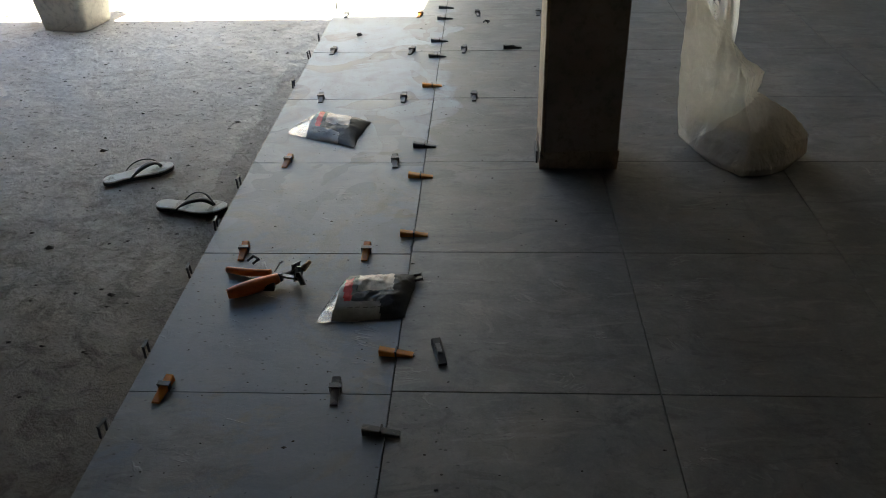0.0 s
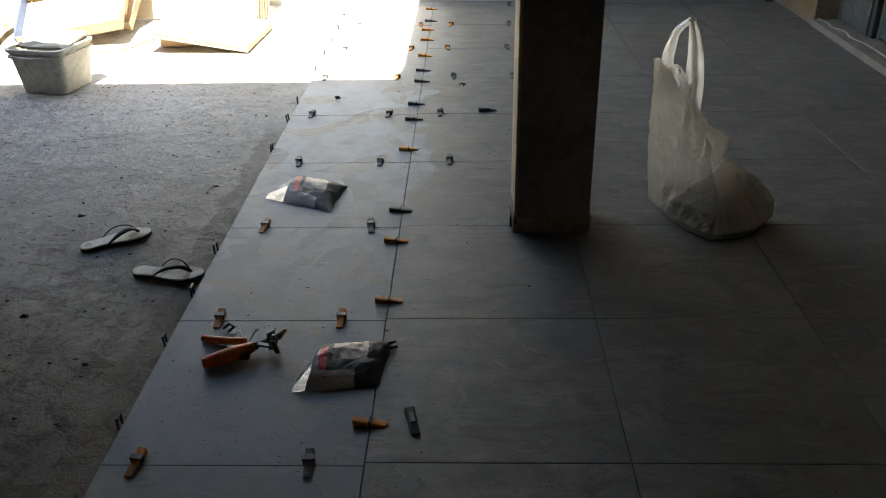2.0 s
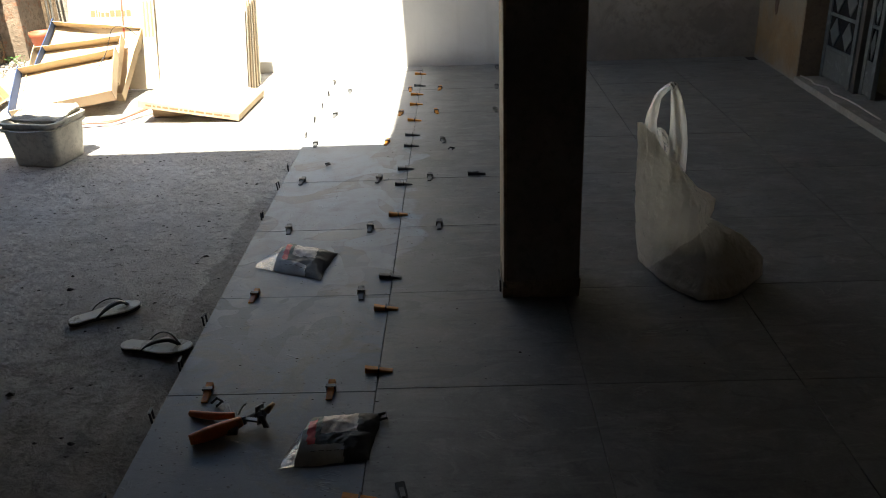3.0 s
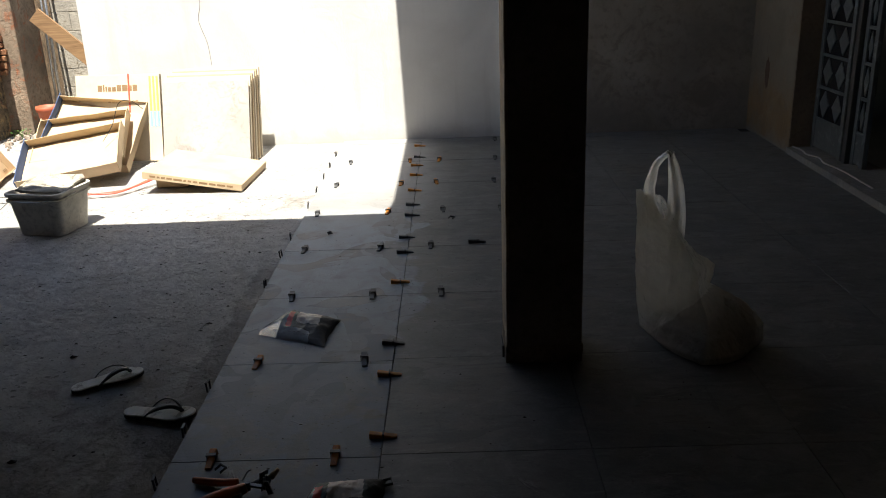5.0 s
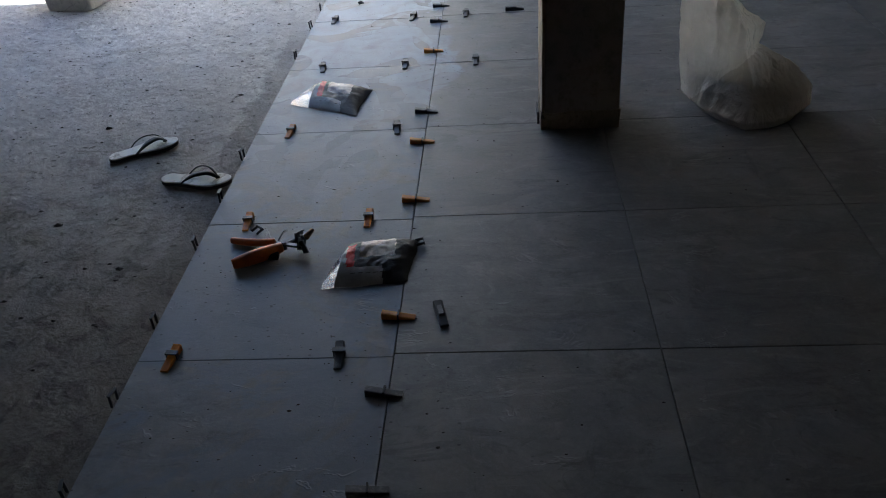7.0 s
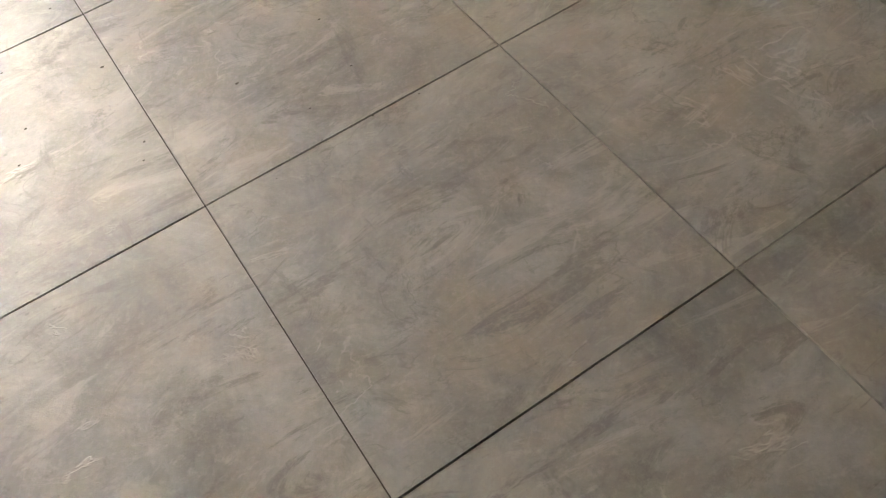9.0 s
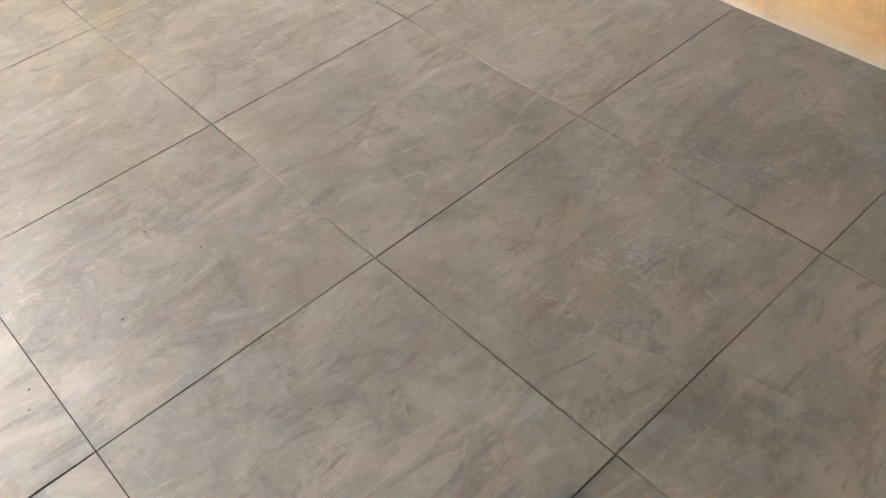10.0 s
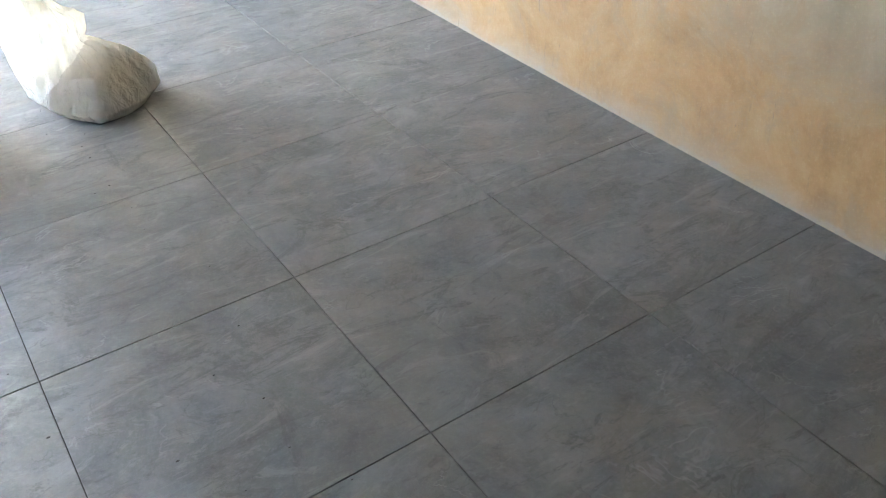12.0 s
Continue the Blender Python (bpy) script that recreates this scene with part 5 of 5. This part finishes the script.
def packet(label, hw, hd, h, m, seed, lean=0.2):
    t = thing("clip_packet", label, "packet", "packets of tile clips", m)
    off = Vector((seed * 3.1, seed * 1.7, 0.4))
    nu, nv = 64, 48

    def at(u, v, top):
        x = hw * u * (1 + 0.05 * noise.noise(Vector((v * 2, u, 1)) + off))
        y = hd * v * (1 + 0.06 * noise.noise(Vector((u * 2, v, 4)) + off))
        dome = max(0.0, (1 - abs(u) ** 4)) ** 0.7 * max(0.0, (1 - abs(v) ** 2.4)) ** 0.8
        cr = 0.45 * noise.noise(Vector((u * 2.0, v * 1.8, 2)) + off) + 0.30 * abs(noise.noise(Vector((u * 5, v * 4.5, 5)) + off)) 
        cr -= 0.12 * abs(noise.noise(Vector((u * 7, v * 5.5, 3)) + off)) + 0.45 * abs(noise.noise(Vector((u * 3.4, v * 3.0, 7)) + off))
        z = h * dome * (0.74 + 0.2 * v + 0.3 * cr) if top else 0.002
        if u < -0.5:
            k = (-u - 0.5) / 0.5
            y = y * (1 - 0.85 * k) - hd * 0.8 * k
            z = z * (1 - 0.5 * k)
        x += lean * hw * v * (1 if u > -0.5 else 1 - (-u - 0.5) * 1.6)
        return Vector((x, y, max(z + 0.004 * (1 if top else 0), 0.0)))
    bm = bmesh.new()
    fm = bmesh.new()
    for target, keep in ((bm, lambda u: u > -0.56), (fm, lambda u: u <= -0.52)):
        for top in (True, False):
            vs = {}
            for i in range(nu + 1):
                for j in range(nv + 1):
                    u, v = -1 + 2 * i / nu, -1 + 2 * j / nv
                    vs[i, j] = (target.verts.new(at(u, v, top) + (Vector((0, 0, 0.0015)) if target is fm and top else Vector())), u, v)
            for i in range(nu):
                for j in range(nv):
                    q = [vs[i, j], vs[i + 1, j], vs[i + 1, j + 1], vs[i, j + 1]]
                    u = sum(a[1] for a in q) / 4
                    v = sum(a[2] for a in q) / 4
                    if not keep(u):
                        continue
                    f = target.faces.new([a[0] for a in (q if top else reversed(q))])
                    f.smooth = True
                    if target is bm:
                        skew = u + 0.12 * v
                        if skew < -0.44:
                            k = 3
                        elif skew < -0.27 and -0.5 < v < 0.45:
                            k = 0
                        elif v < -0.5 and skew < 0.35:
                            k = 3
                        elif v < -0.12 or skew > 0.6 or skew < -0.16 or (v > 0.72 and skew > 0):
                            k = 1
                        else:
                            k = 2
                        f.material_index = k
        for v in [v for v in target.verts if not v.link_faces]:
            target.verts.remove(v)
    part("sleeve", bm, [M_PRED, M_PBLACK, M_PPHOTO, M_PLABEL], t, "printed red, black and cream packaging")
    part("film", fm, M_CLEAR, t, "crumpled clear film end")
    lines = bmesh.new()
    for k in range(5):
        u = -0.2 + 0.16 * k
        p = at(u, -0.7, True)
        add_box(lines, p.x - 0.008, p.x + 0.008, p.y - 0.001, p.y + 0.001, p.z + 0.0008, p.z + 0.0018)
    part("print", lines, M_INK, t, "short dark print bars")


def gloss(m, amount):
    b = m.node_tree.nodes["Principled BSDF"]
    b.inputs["Coat Weight"].default_value = amount
    b.inputs["Coat Roughness"].default_value = 0.1
    nt = m.node_tree
    co = coord(nt, "Object")
    w = noise_tex(nt, co, 30, 4, 0.6, 2.5)
    n = bump(nt, w, 0.6, 0.01)
    n = bump(nt, vor(nt, co, 40.0), 0.5, 0.006, n)
    put(nt, b.inputs["Coat Normal"], n)
    put(nt, b.inputs["Normal"], bump(nt, w, 0.3, 0.005))


for mt in (M_PRED, M_PBLACK, M_PPHOTO, M_PLABEL):
    gloss(mt, 0.14)
packet("crumpled clear packet with red and black print on a tile", 0.15, 0.12, 0.058, pose(-0.125, 0.448, 0.0, 0, 0, 8), 1)
packet("crumpled printed packet lying farther along the tiles", 0.165, 0.14, 0.058, pose(-0.455, 1.83, 0.0, 0, 0, -24), 2, -0.25)

# ---- carrier bag ----


def bag_thing():
    b = thing("carrier_bag", "translucent white plastic carrier bag, half full", "plastic bag")
    # corners by height: left, front crease, right, back
    prof = [
        (0.0, (1.15, 1.66), (1.29, 1.335), (1.52, 1.44), (1.38, 1.72)),
        (0.03, (1.105, 1.68), (1.285, 1.32), (1.6, 1.5), (1.38, 1.74)),
        (0.10, (1.09, 1.66), (1.31, 1.355), (1.605, 1.52), (1.38, 1.72)),
        (0.15, (1.08, 1.65), (1.33, 1.42), (1.565, 1.53), (1.36, 1.7)),
        (0.22, (1.07, 1.63), (1.315, 1.44), (1.49, 1.54), (1.3, 1.68)),
        (0.28, (1.06, 1.62), (1.30, 1.45), (1.375, 1.55), (1.25, 1.66)),
        (0.36, (1.055, 1.61), (1.285, 1.47), (1.395, 1.56), (1.22, 1.65)),
        (0.45, (1.05, 1.6), (1.262, 1.49), (1.32, 1.57), (1.2, 1.64)),
        (0.55, (1.045, 1.59), (1.232, 1.51), (1.27, 1.57), (1.17, 1.63)),
        (0.64, (1.043, 1.58), (1.20, 1.53), (1.24, 1.57), (1.15, 1.62)),
    ]
    seg = 192
    zs = [0.64 * i / 110 for i in range(111)]
    rings = []
    for z in zs:
        for a, c in zip(prof, prof[1:]):
            if a[0] <= z <= c[0] + 1e-9:
                t = (z - a[0]) / (c[0] - a[0])
                cor = [Vector(p).lerp(Vector(q), t) for p, q in zip(a[1:], c[1:])]
                break
        mid = sum(cor, Vector((0, 0))) / 4
        ring = []
        for k in range(seg):
            f = 4 * k / seg
            i, u = int(f), f - int(f)
            p, q = cor[i], cor[(i + 1) % 4]
            xy = p.lerp(q, u)
            out = (xy - mid).normalized()
            ln = (q - p).length
            bow = math.sin(math.pi * u)
            low = max(0.0, 1 - z / 0.2)
            bulge = ln * ((0.025 if i == 0 else 0.07) + 0.07 * low) * bow
            if i == 1:
                bulge -= ln * 0.10 * bow * (1 - low)
            d = Vector((xy.x * 9, xy.y * 9, z * 7))
            wr = 0.006 * (0.35 - abs(noise.noise(d * 1.1 + Vector((4, 2, 7))))) * 2
            wr += 0.009 * noise.noise(Vector((xy.x * 30, xy.y * 30, z * 5))) - 0.011 * abs(noise.noise(Vector((d.x, d.y, d.z * 0.35)) * 2.4 + Vector((1, 8, 3)))) - 0.006 * abs(noise.noise(d * 5.0))
            xy = xy + out * (bulge + wr * min(1, 0.4 + z * 3))
            tops = (0.70, 0.55, 0.50, 0.66)
            zt = tops[i] + (tops[(i + 1) % 4] - tops[i]) * (u * u * (3 - 2 * u))
            zz = z if z < 0.36 else 0.36 + (z - 0.36) * (zt - 0.36) / 0.28
            ring.append((xy.x, xy.y, max(0.0008, zz + 0.01 * noise.noise(d * 0.8) * min(1, z * 8))))
        rings.append(ring)
    # the film is drawn tight over the contents on the far and lower side
    bm = rings_mesh(rings, cap_bottom=True)
    for f in bm.faces:
        p = f.calc_center_median()
        edge = 0.02 * noise.noise(p * 14)
        tight = p.z + edge < 0.30 - 0.9 * max(0.0, 1.36 - p.x + 0.5 * (p.y - 1.45))
        f.material_index = 1 if tight or p.z + edge < 0.035 else 0
    part("body", bm, [M_BAG, M_BAGTHIN], b, smooth=True)

    def strap(ctrl, widths, seed, across):
        pts = smooth_path(ctrl, 10)
        n = len(pts)
        bm = bmesh.new()
        prev = None
        for i, p in enumerate(pts):
            f = i / (n - 1)
            w = widths[0] + (widths[1] - widths[0]) * min(1, f * 1.4)
            d = (pts[min(i + 1, n - 1)] - pts[max(i - 1, 0)]).normalized()
            side = Vector(across)
            side = (side - side.dot(d) * d).normalized()
            nrm = d.cross(side)
            row = []
            for k in range(9):
                s = -1 + k / 4
                row.append(bm.verts.new(p + side * (w * s) + nrm * (0.012 * math.sin(s * 5 + seed + f * 4) + 0.008 * noise.noise(Vector((s * 3, f * 6, seed))))))
            if prev:
                for k in range(8):
                    bm.faces.new((prev[k], prev[k + 1], row[k + 1], row[k]))
            prev = row
        return bm
    part("handle", strap([(1.115, 1.59, 0.54), (1.1, 1.585, 0.64), (1.1, 1.58, 0.73), (1.125, 1.578, 0.81), (1.165, 1.58, 0.843), (1.188, 1.58, 0.835)], (0.05, 0.02), 1.0, (1, 0.45, 0)), M_BAG, b, "gathered handle loop", True)
    part("handle", strap([(1.2, 1.585, 0.4), (1.212, 1.58, 0.56), (1.208, 1.58, 0.69), (1.192, 1.58, 0.79), (1.178, 1.58, 0.843), (1.166, 1.58, 0.836)], (0.05, 0.017), 2.0, (1, -0.35, 0)), M_BAG, b, "gathered handle loop", True)
    # contents that fill the lower part, seen through the film
    inner = []
    for ring in rings[2:28:2]:
        c = sum((Vector(p) for p in ring), Vector()) / len(ring)
        inner.append([tuple(c + (Vector(p) - c) * (0.78 + 0.14 * min(1.0, max(0.0, (p[0] - 1.15) / 0.3)) + 0.07 * noise.noise(Vector(p) * 12))) for p in ring])
    cap = inner[-1]
    c = sum((Vector(p) for p in cap), Vector()) / len(cap)
    for k in (0.86, 0.66, 0.42, 0.18):
        inner.append([tuple(c + (Vector(p) - c) * k + Vector((0.05 * (1 - k), 0, 0.09 * (1 - k) + 0.02 * noise.noise(Vector(p) * 9)))) for p in cap])
    part("bundle", rings_mesh(inner, cap_top=True), M_CONTENT, b, "dark crumpled contents", True)


bag_thing()

# pale cable on the door sill
wc = [(right_x(5.05) + 0.03, 5.03, 0.058), (right_x(5) + 0.05, 4.85, 0.057), (right_x(5) + 0.03, 4.72, 0.058), (right_x(5) + 0.08, 4.6, 0.057), (right_x(4) + 0.06, 4.42, 0.058), (right_x(4) + 0.09, 4.2, 0.057), (right_x(4) + 0.08, 3.7, 0.057)]
tagged(link_mesh("thin_cable", tube(smooth_path(wc, 8), 0.006, 6), M_WIRE, smooth=True), "thin pale cable lying along the door sill", "cable")

# thin hanging cracks in the plaster of the sunny wall
crack = bmesh.new()
cp = smooth_path([(-1.97, WALL_Y - 0.002, 1.5), (-1.955, WALL_Y - 0.002, 1.3), (-1.985, WALL_Y - 0.002, 1.15), (-1.93, WALL_Y - 0.002, 0.95), (-1.915, WALL_Y - 0.002, 0.75)], 6)
tube(cp, 0.002, 4, bm=crack)
part("crack", crack, M_INK, wall_north, "thin dark crack")

# ---- crumbs ----


def crumbs(name, label, region, count, seed, z, smin, smax):
    rnd = random.Random(seed)
    bm = bmesh.new()
    k = 0
    while k < count:
        x, y = rnd.uniform(region[0], region[1]), rnd.uniform(region[2], region[3])
        if noise.noise(Vector((x * 2.1, y * 2.1, seed))) < rnd.uniform(-0.5, 0.5):
            continue
        s = rnd.uniform(smin, smax) * (2.2 if rnd.random() < 0.06 else 1)
        a = rnd.uniform(0, 6.28)
        pts = []
        for q in range(5):
            t = a + q * 1.2566
            r = s * rnd.uniform(0.5, 1.2)
            pts.append((x + r * math.cos(t) * 1.4, y + r * math.sin(t), z))
        lo = [bm.verts.new(p) for p in pts]
        tip = bm.verts.new((x, y, z + s * rnd.uniform(0.4, 0.8)))
        for q in range(5):
            bm.faces.new((lo[q], lo[(q + 1) % 5], tip))
        k += 1
    return tagged(link_mesh(name, bm, M_DEBRIS), label, "debris", kind="stuff")


crumbs("crumbs", "dark dry crumbs scattered over the tiles", (-0.7, 1.3, -0.9, 3.6), 170, 5, 0.0004, 0.0012, 0.0042)
crumbs("crumbs", "fine dark crumbs over the newest row of tiles", (-0.72, 0.15, -0.5, 3.4), 260, 9, 0.0004, 0.0009, 0.0028)
crumbs("crumbs", "dark crumbs and mortar bits on the raw concrete", (-4.0, -0.78, -0.8, 3.6), 430, 6, -0.0135, 0.002, 0.009)

# ---- floor tiles, piece by piece ----


def tile_mesh(sx, sy):
    bm = boxm(-sx / 2, sx / 2, -sy / 2, sy / 2, -0.010, 0.0)
    es = [e for e in bm.edges if e.verts[0].co.z > -0.001 and e.verts[1].co.z > -0.001]
    bmesh.ops.bevel(bm, geom=es, offset=0.0006, segments=1, affect="EDGES")
    me = bpy.data.meshes.new("tile")
    bm.to_mesh(me)
    bm.free()
    me.materials.append(M_TILE)
    return me


rnd = random.Random(77)
full = tile_mesh(S - 0.0033, S - 0.0033)
edge_tile = tile_mesh(S + 0.158, S - 0.0033)
cut = tile_mesh(S - 0.003, WALL_Y - 8 * S - 0.006)
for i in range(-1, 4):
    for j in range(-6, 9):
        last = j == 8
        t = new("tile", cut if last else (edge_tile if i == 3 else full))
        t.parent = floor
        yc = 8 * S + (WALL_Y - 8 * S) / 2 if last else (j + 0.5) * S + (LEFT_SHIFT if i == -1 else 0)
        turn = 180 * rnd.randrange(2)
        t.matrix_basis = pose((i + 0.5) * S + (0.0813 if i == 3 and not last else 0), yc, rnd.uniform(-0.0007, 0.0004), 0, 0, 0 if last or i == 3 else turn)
